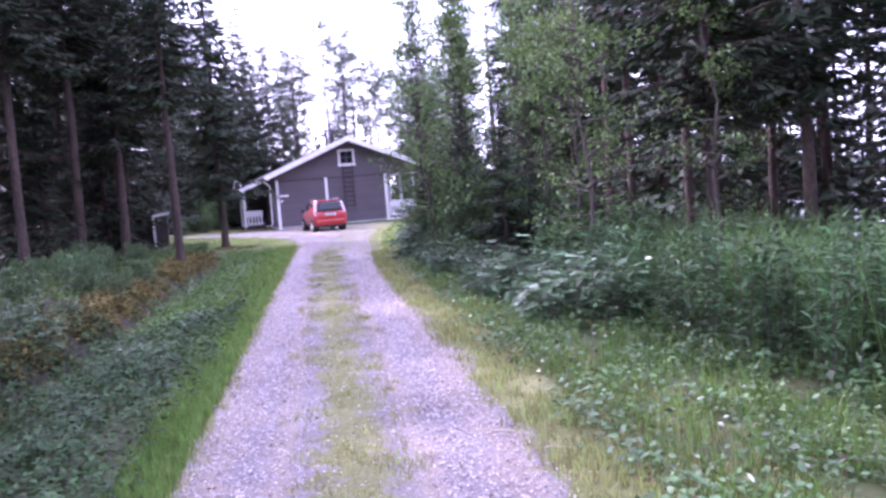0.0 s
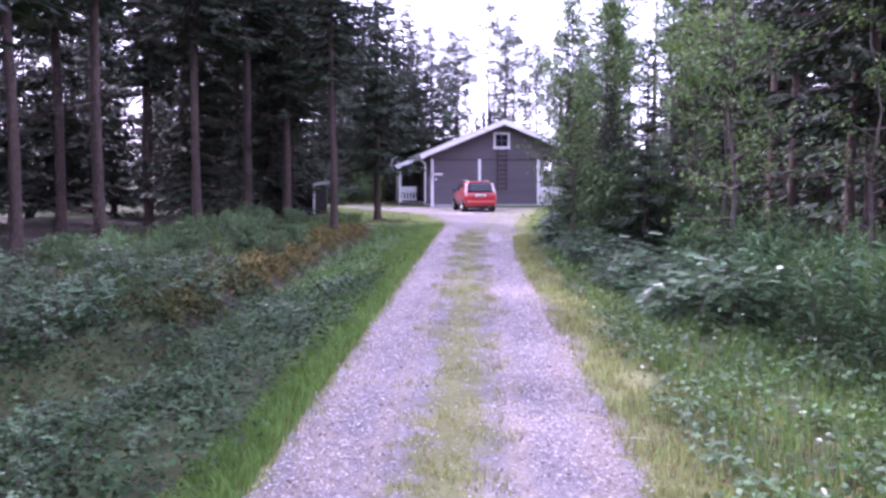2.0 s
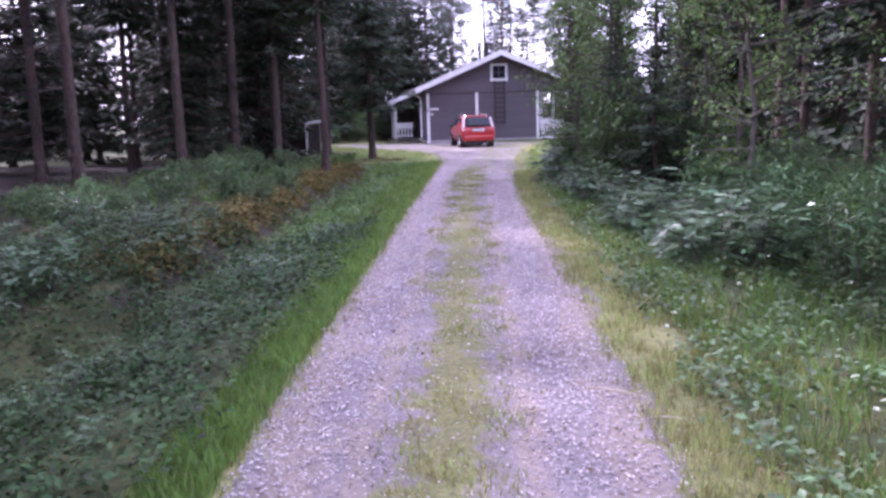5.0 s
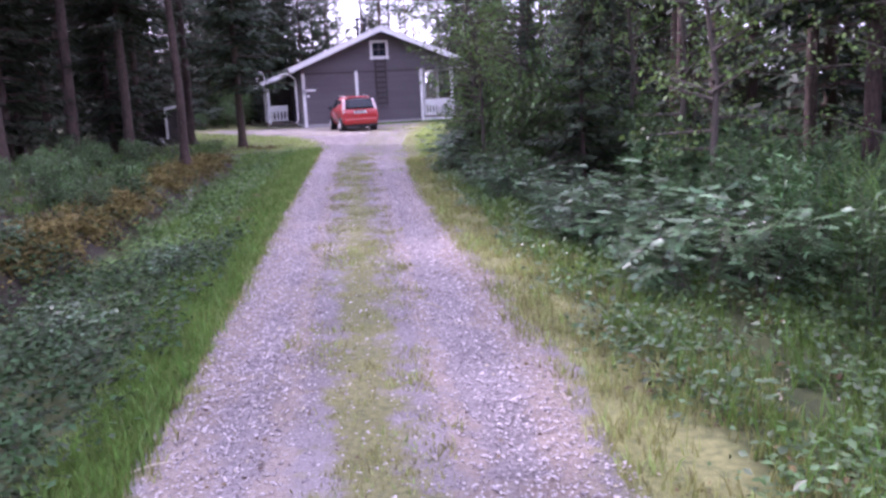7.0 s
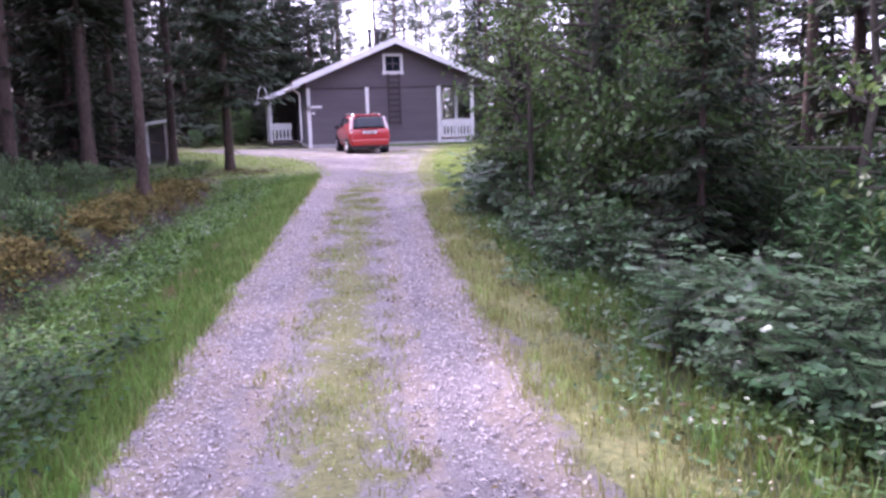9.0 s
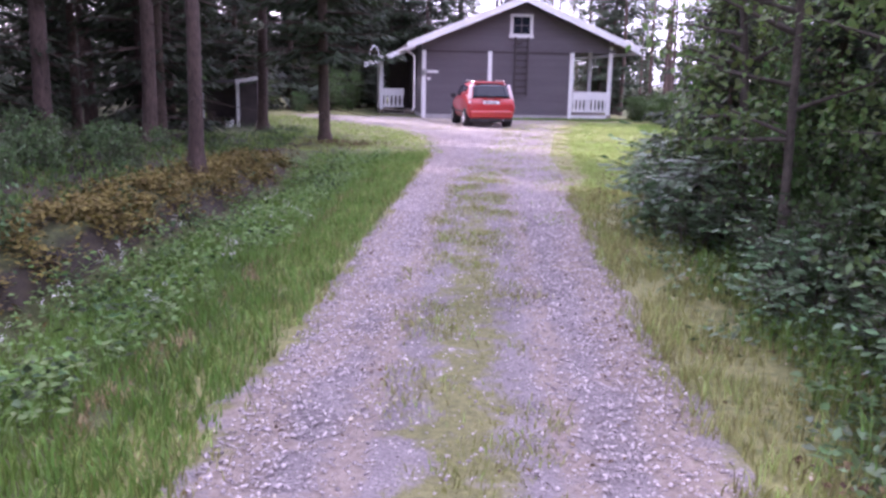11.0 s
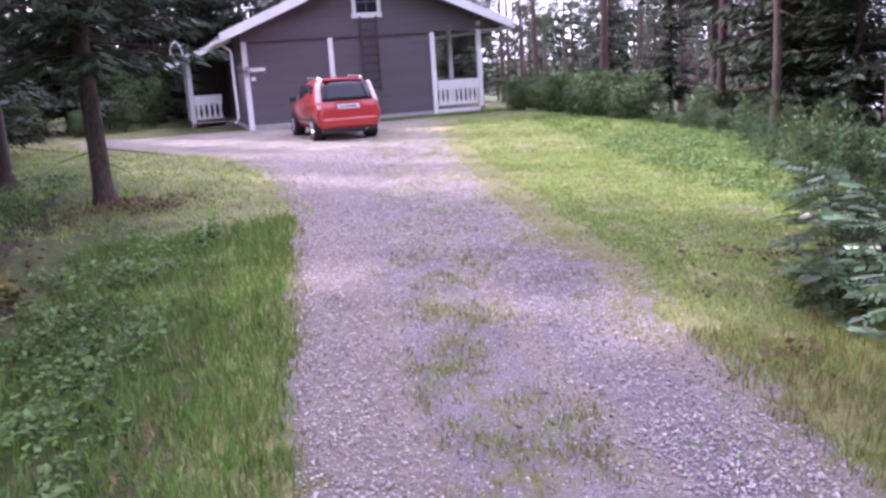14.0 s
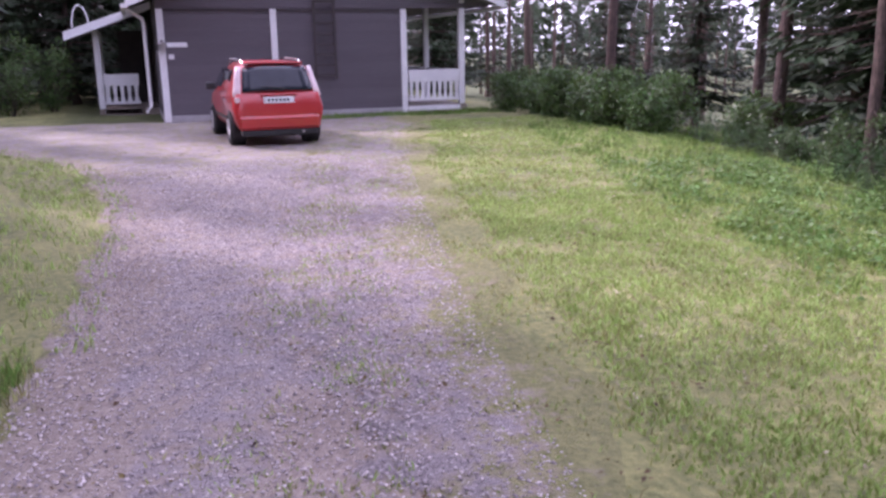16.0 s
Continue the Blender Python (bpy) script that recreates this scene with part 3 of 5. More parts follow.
def car():
    c = empty("car", (7.82, 41.75, BASE + 0.012), "parked red family hatchback with tinted rear window", "car", turn=1.5)
    st = [(0.00, 0.36, 0.62, 0.80, 0.70, 0.80, 0.70), (0.04, 0.31, 0.68, 0.96, 0.78, 0.875, 0.78), (0.10, 0.28, 0.76, 1.04, 0.80, 0.895, 0.80), (0.22, 0.27, 0.80, 1.16, 0.80, 0.885, 0.78),
          (0.32, 0.26, 0.92, 1.40, 0.80, 0.885, 0.75), (0.46, 0.25, 0.96, 1.56, 0.80, 0.885, 0.69), (0.80, 0.24, 0.96, 1.62, 0.80, 0.89, 0.67), (1.5, 0.22, 0.95, 1.65, 0.80, 0.895, 0.67), (2.2, 0.22, 0.94, 1.635, 0.80, 0.895, 0.65),
          (2.75, 0.22, 0.93, 1.52, 0.80, 0.895, 0.58), (3.25, 0.22, 0.92, 1.16, 0.80, 0.89, 0.64), (3.5, 0.22, 0.88, 1.00, 0.80, 0.88, 0.66), (4.0, 0.24, 0.76, 0.88, 0.78, 0.84, 0.62), (4.28, 0.28, 0.62, 0.74, 0.70, 0.74, 0.52), (4.36, 0.34, 0.54, 0.62, 0.58, 0.62, 0.44)]
    c.scale = (0.96, 0.96, 0.97)
    body = part("body", loft(st), M["red"], c, "glossy red painted body", True)
    mod = body.modifiers.new("round", "SUBSURF")
    mod.levels = mod.render_levels = 1
    panel([(-0.69, 0.09, 1.05), (0.69, 0.09, 1.05), (0.62, 0.375, 1.50), (-0.62, 0.375, 1.50)], 0.04, M["glass"], "rear_window", c, "dark tinted rear window")
    part("wiper", tube([(0.05, 0.06, 1.06), (0.14, 0.07, 1.10), (-0.32, 0.10, 1.16)], [0.018, 0.013, 0.009], 6), M["black"], c)
    part("spoiler", box(-0.58, 0.58, 0.40, 0.62, 1.565, 1.60, 0.012), M["red"], c)
    for s in (-1, 1):
        panel([(s * 0.73, 0.085, 0.98), (s * 0.875, 0.18, 0.96), (s * 0.745, 0.44, 1.52), (s * 0.66, 0.385, 1.52)][::1 if s > 0 else -1], 0.012, M["lens"], "tail_light", c, "tall pale tail light", thick=0.06)
        panel([(s * 0.68, -0.012, 0.56), (s * 0.78, 0.01, 0.56), (s * 0.78, 0.01, 0.61), (s * 0.68, -0.012, 0.61)][::1 if s > 0 else -1], 0.004, M["lensred"], "reflector", c)
        panel([(s * 0.84, 0.80, 1.05), (s * 0.86, 2.0, 1.02), (s * 0.755, 1.95, 1.49), (s * 0.745, 0.80, 1.46)][::-1 if s > 0 else 1], 0.01, M["glass"], "side_window", c)
        panel([(s * 0.86, 2.05, 1.02), (s * 0.86, 3.05, 1.01), (s * 0.72, 2.60, 1.46), (s * 0.755, 2.05, 1.49)][::-1 if s > 0 else 1], 0.01, M["glass"], "side_window", c)
        part("roof_rail", tube([(s * 0.57, 0.62, 1.575), (s * 0.58, 0.78, 1.635), (s * 0.585, 2.1, 1.665), (s * 0.58, 2.3, 1.60)], [0.018] * 4, 6), M["alloy"], c, "silver roof rail")
        mirror = part("mirror", box(s * 0.98 - 0.10, s * 0.98 + 0.10, 2.66, 2.78, 1.02, 1.18, 0.03), M["black"], c, "dark door mirror")
        part("side_trim", box(s * 0.885 - 0.01, s * 0.885 + 0.01, 1.0, 3.0, 0.50, 0.55, 0.004), M["black"], c)
        for y in (0.78, 3.48):
            part("wheel_arch", tube([(s * 0.60, y, 0.33), (s * 0.872, y, 0.33)], [0.35, 0.35], 24), M["black"], c)
            wheel(c, s * 0.80, y, s)
        part("handle", box(s * 0.90 - 0.015, s * 0.90 + 0.015, 1.15, 1.32, 0.90, 0.93, 0.006), M["red"], c)
    panel([(-0.30, 0.012, 0.83), (0.30, 0.012, 0.83), (0.30, 0.038, 0.95), (-0.30, 0.038, 0.95)], 0.004, M["plate"], "number_plate", c, "white number plate")
    pl = bpy.data.objects["number_plate"]
    for i in range(6):
        part("mark", box(-0.22 + i * 0.075, -0.175 + i * 0.075, 0.006, 0.026, 0.865, 0.915, 0.002), M["black"], pl)
    part("plate_trim", box(-0.36, 0.36, 0.02, 0.10, 0.97, 1.0, 0.006), M["red"], c)
    part("bumper", box(-0.80, 0.80, -0.04, 0.16, 0.33, 0.60, 0.05), M["red"], c)
    part("lower_bumper", box(-0.74, 0.74, 0.0, 0.30, 0.20, 0.34, 0.03), M["black"], c, "black lower bumper")
    part("fuel_cap", tube([(-0.80, 0.045, 0.90), (-0.80, 0.03, 0.90)], [0.06, 0.055], 12), M["lens"], c)
    part("exhaust", tube([(0.45, 0.0, 0.27), (0.45, 0.4, 0.27)], [0.03, 0.03], 8), M["alloy"], c)


car()

# ---- plants ----


def leaf_quads(p, d, n, length, width):
    """Pointed leaves folded along the rib: base p, way d, normal n."""
    side = np.cross(d, n)
    side /= np.linalg.norm(side, axis=1, keepdims=True) + 1e-9
    L, W = np.asarray(length)[:, None], np.asarray(width)[:, None]
    nn = np.cross(side, d)
    v = np.stack([p, p + d * L * 0.45 + side * W * 0.5 + nn * W * 0.16, p + d * L, p + d * L * 0.45 - side * W * 0.5 + nn * W * 0.16], 1)
    k = np.arange(len(p))[:, None] * 4
    f = np.concatenate([k + np.array([[0, 1, 2]]), k + np.array([[0, 2, 3]])], 0)
    return v.reshape(-1, 3), f


def unit(a):
    return a / (np.linalg.norm(a, axis=1, keepdims=True) + 1e-9)


def stick_mesh(segments, sides=5):
    """Tapered sticks (p, q, radius at p, radius at q) as one set of quads."""
    V, F = [], []
    for p, q, ra, rb in segments:
        p, q = np.array(p, float), np.array(q, float)
        d = (q - p) / (np.linalg.norm(q - p) + 1e-9)
        u = np.cross(d, (0.0, 0.0, 1.0) if abs(d[2]) < 0.9 else (1.0, 0.0, 0.0))
        u /= np.linalg.norm(u)
        w = np.cross(d, u)
        o = len(V)
        for c, r in ((p, ra), (q, rb)):
            for k in range(sides):
                a = math.tau * k / sides
                V.append(c + (u * math.cos(a) + w * math.sin(a)) * r)
        for k in range(sides):
            F.append((o + k, o + (k + 1) % sides, o + sides + (k + 1) % sides, o + sides + k))
    return np.array(V), np.array(F)


def trunk_mesh(h, r, mat_, rng, lean=0.0, sides=12, flare=1.5):
    zs = np.concatenate([[-0.3, 0.0, 0.12, 0.35], np.linspace(0.8, h, 12)])
    V, F = [], []
    px, py = 0.0, 0.0
    for i, z in enumerate(zs):
        rr = r * (1 - 0.93 * max(z, 0) / h) * (1 + (flare - 1) * math.exp(-max(z, 0) / 0.18))
        bx, by = lean * z + 0.03 * math.sin(z * 0.9 + r * 50), 0.03 * math.cos(z * 0.7 + r * 80)
        for k in range(sides):
            a = math.tau * k / sides
            q = rr * (1 + 0.07 * math.sin(3 * a + r * 90) + (0.25 * math.sin(4 * a + 1) if z < 0.2 else 0))
            V.append((bx + q * math.cos(a), by + q * math.sin(a), z))
    for i in range(len(zs) - 1):
        for k in range(sides):
            F.append((i * sides + k, i * sides + (k + 1) % sides, (i + 1) * sides + (k + 1) % sides, (i + 1) * sides + k))
    return np_mesh("trunk", V, F, [mat_], smooth=True)


def spruce(seed, h, r, base, trunk_r, full):
    """A spruce: trunk, dead lower sticks, and drooping whorled boughs of needle sprays."""
    rng = np.random.default_rng(seed)
    P, D, N, L, W, sticks = [], [], [], [], [], []
    z = base
    while z < h - 0.15:
        f = (z - base) / (h - base)
        for _ in range(int(rng.integers(4, 7))):
            a = rng.uniform(0, math.tau)
            ln = max(0.18, r * (1 - f) ** 0.75 * rng.uniform(0.65, 1.1))
            droop = 0.42 * (1 - f) - 0.12 + rng.uniform(-0.1, 0.12)
            n = max(3, int(ln / 0.2 * full))
            t = (np.arange(n) + rng.uniform(0.2, 0.9, n)) / n
            out = np.array([math.cos(a), math.sin(a)])
            pts = np.c_[out[0] * ln * t, out[1] * ln * t, z - droop * ln * t + 0.22 * ln * t ** 2.5]
            sticks.append(((0, 0, z), tuple(pts[-1]), 0.018 * (1 - f) + 0.006, 0.004))
            for s in (-1, 1, 0, 1, -1):
                sp = s * rng.uniform(0.5, 1.2, n)
                ca, sa = np.cos(a + sp), np.sin(a + sp)
                d = unit(np.c_[ca, sa, -0.25 - (0.55 if s == 0 else 0.2) * rng.uniform(0, 1.2, n)])
                P.append(pts + rng.normal(0, 0.03, (n, 3))), D.append(d)
                N.append(unit(rng.normal(0, 0.45, (n, 3)) + np.array([0, 0, 1.0])))
                ll = (0.16 + 0.30 * ln / max(r, 0.1) * (1 - 0.5 * t)) * rng.uniform(0.7, 1.25, n) / max(full, 0.55) ** 0.5
                L.append(ll), W.append(ll * rng.uniform(0.20, 0.34, n) / max(full, 0.55) ** 0.5)
        z += rng.uniform(0.16, 0.30) / max(full, 0.5)
    low = rng.uniform(0.6, max(base, 0.7), int(base * 5))
    for zz in low:
        a, ln = rng.uniform(0, math.tau), rng.uniform(0.4, 1.5)
        sticks.append(((0, 0, zz), (math.cos(a) * ln, math.sin(a) * ln, zz - 0.2 * ln), 0.011, 0.003))
    v, f = leaf_quads(np.concatenate(P), np.concatenate(D), np.concatenate(N), np.concatenate(L), np.concatenate(W))
    crown = np_mesh("crown", v, f, [M["needle"]])
    sv, sf = stick_mesh(sticks, 4)
    return trunk_mesh(h, trunk_r, M["bark"], rng), crown, np_mesh("boughs", sv, sf, [M["bark"]])


def pine(seed, h, r, base, trunk_r, full):
    rng = np.random.default_rng(seed)
    P, D, N, L, W, sticks = [], [], [], [], [], []
    for _ in range(int(26 * (h - base) / 6)):
        z = base + (h - base) * rng.uniform(0, 1) ** 0.8
        f = (z - base) / (h - base)
        a, ln = rng.uniform(0, math.tau), r * (0.35 + 0.9 * math.sin(math.pi * min(1, 0.2 + 0.75 * f))) * rng.uniform(0.5, 1.0)
        end = np.array([math.cos(a) * ln, math.sin(a) * ln, z + ln * rng.uniform(0.0, 0.45)])
        sticks.append(((0, 0, z), tuple(end), 0.03, 0.008))
        for t in (0.55, 0.8, 1.0):
            c = np.array([0, 0, z]) * (1 - t) + end * t + rng.normal(0, 0.18, 3)
            n = int(34 * full)
            d = unit(rng.normal(0, 1, (n, 3)) + np.array([0, 0, 0.4]))
            P.append(c + d * rng.uniform(0.02, 0.34, (n, 1)) * np.array([1.3, 1.3, 0.7])), D.append(d), N.append(unit(rng.normal(0, 1, (n, 3))))
            L.append(rng.uniform(0.14, 0.3, n) / full ** 0.5), W.append(rng.uniform(0.04, 0.08, n) / full ** 0.5)
    for zz in rng.uniform(1.5, base, 9):
        a, ln = rng.uniform(0, math.tau), rng.uniform(0.3, 1.0)
        sticks.append(((0, 0, zz), (math.cos(a) * ln, math.sin(a) * ln, zz + 0.1), 0.014, 0.004))
    v, f = leaf_quads(np.concatenate(P), np.concatenate(D), np.concatenate(N), np.concatenate(L), np.concatenate(W))
    sv, sf = stick_mesh(sticks, 4)
    return trunk_mesh(h, trunk_r, M["pbark"], rng, flare=1.3), np_mesh("crown", v, f, [M["pine"]]), np_mesh("boughs", sv, sf, [M["pbark"]])


def broadleaf(seed, h, r, low, stems, leaves, size, leafmat, stem_r=0.045):
    """A young broadleaf tree or bush: leaning stems, side twigs, many single leaves in loose sprays."""
    rng = np.random.default_rng(seed)
    sticks, tips = [], []
    for s in range(stems):
        a, spread = rng.uniform(0, math.tau), (0 if stems == 1 else rng.uniform(0.1, 0.75) * r)
        top = np.array([math.cos(a) * spread, math.sin(a) * spread, h * rng.uniform(0.72, 1.0)])
        foot = np.array([math.cos(a) * 0.12 * spread, math.sin(a) * 0.12 * spread, -0.1])
        prev, seg = foot, 6
        for k in range(1, seg + 1):
            t = k / seg
            q = foot + (top - foot) * t + rng.normal(0, 0.02 * h ** 0.5, 3) * (1, 1, 0)
            sticks.append((prev, q, stem_r * (1 - 0.9 * (t - 1 / seg)), stem_r * (1 - 0.9 * t)))
            prev = q
        for _ in range(int(9 + h * 5)):
            t = low + (1 - low) * rng.uniform(0, 1)
            o = foot + (top - foot) * t
            b, ln = rng.uniform(0, math.tau), r * (0.35 + 0.75 * (1 - abs(2 * t - 0.8) ** 1.5)) * rng.uniform(0.4, 1.0) * (0.65 if stems > 1 else 1)
            ln = max(ln, 0.15 * r)
            e = o + np.array([math.cos(b) * ln, math.sin(b) * ln, ln * rng.uniform(-0.1, 0.7)])
            sticks.append((o, e, 0.007 + 0.002 * h, 0.002))
            tips.append((o, e))
    n = max(4, leaves // len(tips))
    P, D = [], []
    for o, e in tips:
        t = rng.uniform(0.2, 1.08, (n, 1))
        P.append(o + (e - o) * t + rng.normal(0, 0.05 + 0.035 * r, (n, 3)))
        D.append(unit((e - o)[None] * 0.5 + rng.normal(0, 0.55, (n, 3)) * np.linalg.norm(e - o) + np.array([0, 0, -0.25])))
    P, D = np.concatenate(P), np.concatenate(D)
    P[:, 2] = np.maximum(P[:, 2], 0.03)
    N = unit(rng.normal(0, 0.5, P.shape) + np.array([0, 0, 1.0]))
    L = size * rng.uniform(0.6, 1.3, len(P))
    v, f = leaf_quads(P, D, N, L, L * rng.uniform(0.5, 0.75, len(P)))
    sv, sf = stick_mesh(sticks, 5)
    return np_mesh("crown", v, f, [leafmat]), np_mesh("stems", sv, sf, [M["stem"]])


def stand(name, meshes, names, x, y, label, category, group, turn=0.0, scale=1.0, tilt=0.0, sink=0.0):
    root = new(name)
    root.empty_display_size = 0.2
    root.matrix_world = Matrix.LocRotScale((x, y, float(height(x, y)) - sink), Euler((radians(tilt), 0, turn)), (scale,) * 3)
    for nm, me in zip(names, meshes):
        ob = new(nm, me)
        ob.parent = root
        if nm in ("bough", "stem"):
            tagged(ob, kind="stuff")
    return tagged(root, label, category, group)


NEAR_SPRUCE = [spruce(11, 17, 2.3, 3.6, 0.135, 1.0), spruce(12, 16, 2.1, 5.2, 0.125, 1.0), spruce(13, 19, 2.4, 6.2, 0.15, 1.0)]
EDGE_SPRUCE = spruce(16, 15, 2.1, 2.3, 0.15, 1.0)
LOW_SPRUCE = [spruce(14, 13, 2.4, 0.8, 0.13, 0.95), spruce(15, 10, 2.0, 0.5, 0.11, 0.95)]
FAR_SPRUCE = [spruce(21, 17, 2.6, 1.4, 0.18, 0.45), spruce(22, 14, 2.3, 1.0, 0.16, 0.45), spruce(23, 20, 2.6, 3.0, 0.2, 0.45)]
NEAR_PINE = [pine(31, 17, 2.0, 8.5, 0.19, 1.0), pine(32, 15, 1.8, 6.5, 0.16, 1.0)]
FAR_PINE = [pine(33, 18, 2.2, 9.0, 0.18, 0.6), pine(34, 15, 2.0, 6.0, 0.15, 0.6)]
BIRCH = [broadleaf(41, 7.5, 1.25, 0.16, 1, 2900, 0.078, M["birch"]), broadleaf(42, 6.2, 1.15, 0.12, 1, 2500, 0.078, M["birch"], 0.035), broadleaf(43, 8.5, 1.35, 0.2, 1, 3200, 0.082, M["birch"], 0.055)]
BUSH = [broadleaf(51, 1.5, 0.9, 0.15, 6, 2600, 0.065, M["leaf"], 0.014), broadleaf(52, 1.1, 0.8, 0.1, 7, 2200, 0.062, M["rasp"], 0.010), broadleaf(53, 2.2, 1.1, 0.12, 6, 3600, 0.07, M["leaf"], 0.018), broadleaf(54, 0.8, 0.6, 0.1, 6, 1300, 0.07, M["rasp"], 0.008)]
T3, B2 = ("trunk", "crown", "bough"), ("crown", "stem")

# spruces of the wood beside the ditch
for i, (x, y, k) in enumerate([(0.55, 25.8, 1), (-2.2, 27.6, 2), (-3.3, 24.6, 1), (-1.2, 30.5, 0), (-1.3, 32.2, 2), (0.5, 36.9, 2), (-1.4, 37.2, 0), (-4.6, 30.0, 2), (-5.4, 27.6, 1), (-6.6, 33.5, 1), (-3.2, 33.4, 2),
                              (-4.9, 20.5, 1), (-6.8, 23.8, 2), (-5.6, 17.4, 1), (-6.2, 12.6, 0), (-5.0, 8.2, 1), (-7.6, 17.6, 0), (-4.4, 36.4, 0), (-2.6, 39.8, 1), (-7.2, 5.0, 2), (-6.4, 1.0, 0)]):
    stand("spruce_tree", NEAR_SPRUCE[k], T3, x, y, "tall dark spruce with bare lower trunk beside the ditch", "tree", "spruces of the wood", i * 1.9, 0.9 + 0.07 * (i % 4), (i % 3) - 1)
stand("spruce_tree", EDGE_SPRUCE, T3, 2.25, 34.0, "lone spruce with brown needles round its foot at the wood's edge", "tree", "spruces of the wood", 0.7, 0.95)
for i, (x, y) in enumerate([(-3.9, 27.9), (-1.9, 33.0), (-8.5, 29.0), (-8.6, 20.4), (-9.0, 13.8), (-5.6, 37.8), (-8.8, 36.5), (-1.2, 44.6), (-3.6, 44.0), (-9.4, 8.0)]):
    stand("spruce_tree", LOW_SPRUCE[i % 2], T3, x, y, "dark spruce with boughs down to the ground", "tree", "spruces of the wood", i * 2.3, 0.95 + 0.08 * (i % 3))

# the wood behind, and around out of sight
rng = np.random.default_rng(5)


def scatter(n, x0, x1, y0, y1, gap, keep, seed):
    g, got = np.random.default_rng(seed), []
    for _ in range(n * 40):
        p = (g.uniform(x0, x1), g.uniform(y0, y1))
        if keep(*p) and all((p[0] - q[0]) ** 2 + (p[1] - q[1]) ** 2 > gap * gap for q in got):
            got.append(p)
            if len(got) == n:
                break
    return got


for i, (x, y) in enumerate(scatter(70, -40, -8, -12, 75, 2.6, lambda x, y: x < -9.5 or y > 40, 1)):
    stand("spruce_tree", FAR_SPRUCE[i % 3], T3, x, y, "dark spruce deep in the wood", "tree", "spruces deep in the wood", i * 1.3, 0.85 + 0.1 * (i % 5))
for i, (x, y) in enumerate(scatter(22, -9, 7, 51, 78, 2.6, lambda x, y: not (x > 2.5 and y < 60), 2)):
    stand("spruce_tree", FAR_SPRUCE[i % 3], T3, x, y, "dark spruce behind the cabin", "tree", "spruces behind the cabin", i * 1.7, 0.8 + 0.08 * (i % 4))
for i, (x, y, s) in enumerate([(8.6, 72, 0.8), (11.2, 76, 0.95), (13.2, 70, 0.9), (16.5, 69, 0.85), (20, 72, 0.8), (22.5, 66, 0.9), (26, 71, 0.8), (18.6, 60, 0.85), (27.5, 62, 0.85), (31, 68, 0.8), (35, 66, 0.8), (24, 77, 0.9), (29, 80, 0.9), (38, 75, 0.85), (20.3, 50.5, 0.95), (23.2, 49.5, 0.95), (19.4, 55, 0.8), (25.5, 56, 0.8)]):
    stand("pine_tree", FAR_PINE[i % 2] if y > 58 else NEAR_PINE[i % 2], T3, x, y, "slender pine with bare reddish trunk and high crown", "tree", "pines by the lake", i * 2.1, s)
for i, (x, y, s) in enumerate([(18.5, 38.5, 1.0), (19.6, 36.0, 0.95), (22.0, 37.2, 1.05), (20.8, 41.0, 0.9), (17.6, 34.2, 0.85), (21.5, 33.0, 0.95), (16.8, 29.5, 0.9), (19.4, 27.0, 1.0), (14.5, 24.0, 0.95), (17.0, 21.0, 1.0), (14.2, 17.0, 0.9), (16.5, 13.0, 1.0), (13.6, 9.5, 0.95), (15.2, 5.0, 1.0)]):
    stand("spruce_tree" if i % 3 else "pine_tree", NEAR_SPRUCE[i % 3] if i % 3 else NEAR_PINE[i % 2], T3, x, y, "tall dark conifer on the lake shore", "tree", "shore conifers", i * 2.7, s)
for i, (x, y) in enumerate(scatter(46, 11, 32, -14, 30, 2.5, lambda x, y: x - right_edge(y) > 9 and x < 27, 3)):
    stand("spruce_tree", FAR_SPRUCE[i % 3], T3, x, y, "dark spruce on the slope to the lake", "tree", "spruces on the slope", i * 1.1, 0.75 + 0.08 * (i % 5))
for i, (x, y) in enumerate(scatter(85, -25, 75, 74, 118, 3.2, lambda x, y: y > 44 + 1.03 * (x - 24.5) + 4, 8)):
    far = FAR_PINE[i % 2] if i % 3 else FAR_SPRUCE[i % 3]
    stand("pine_tree" if i % 3 else "spruce_tree", far, T3, x, y, "distant conifer in the woods behind the cabin", "tree", "distant conifers", i * 1.1, 0.7 + 0.07 * (i % 4))
for i, (x, y) in enumerate(scatter(26, -14, 16, -34, -9, 3.0, lambda x, y: not -2 < x < 2.5, 4)):
    stand("spruce_tree", FAR_SPRUCE[i % 3], T3, x, y, "dark spruce beside the start of the drive", "tree", "spruces deep in the wood", i * 1.1, 0.9)

# far shore
def far_woods():
    g = np.random.default_rng(9)
    n, per = 620, 56
    a = g.uniform(-1.0, 2.2, n)
    rad = np.where(a > 0.8, g.uniform(240, 300, n), g.uniform(115, 190, n))
    tall = g.uniform(9, 17, n)
    t = g.uniform(0, 1, (n, per))
    ang = g.uniform(0, math.tau, (n, per))
    w = 2.4 * (1 - t) ** 0.8 + 0.2
    P = np.stack([(10 + rad * np.sin(a))[:, None] + w * np.cos(ang), (30 + rad * np.cos(a))[:, None] + w * np.sin(ang), -3.5 + tall[:, None] * t], 2).reshape(-1, 3)
    D = unit(np.c_[np.cos(ang.ravel()), np.sin(ang.ravel()), g.normal(-0.5, 0.4, len(P))])
    N = unit(g.normal(0, 0.6, P.shape) + np.array([0, 0, 1.0]))
    L = g.uniform(0.9, 2.2, len(P))
    v, f = leaf_quads(P, D, N, L, L * 0.7)
    tagged(new("far_woods", np_mesh("far_woods", v, f, [M["needle"]])), "distant dark conifer woods beyond the lake", "woods", kind="stuff")


far_woods()

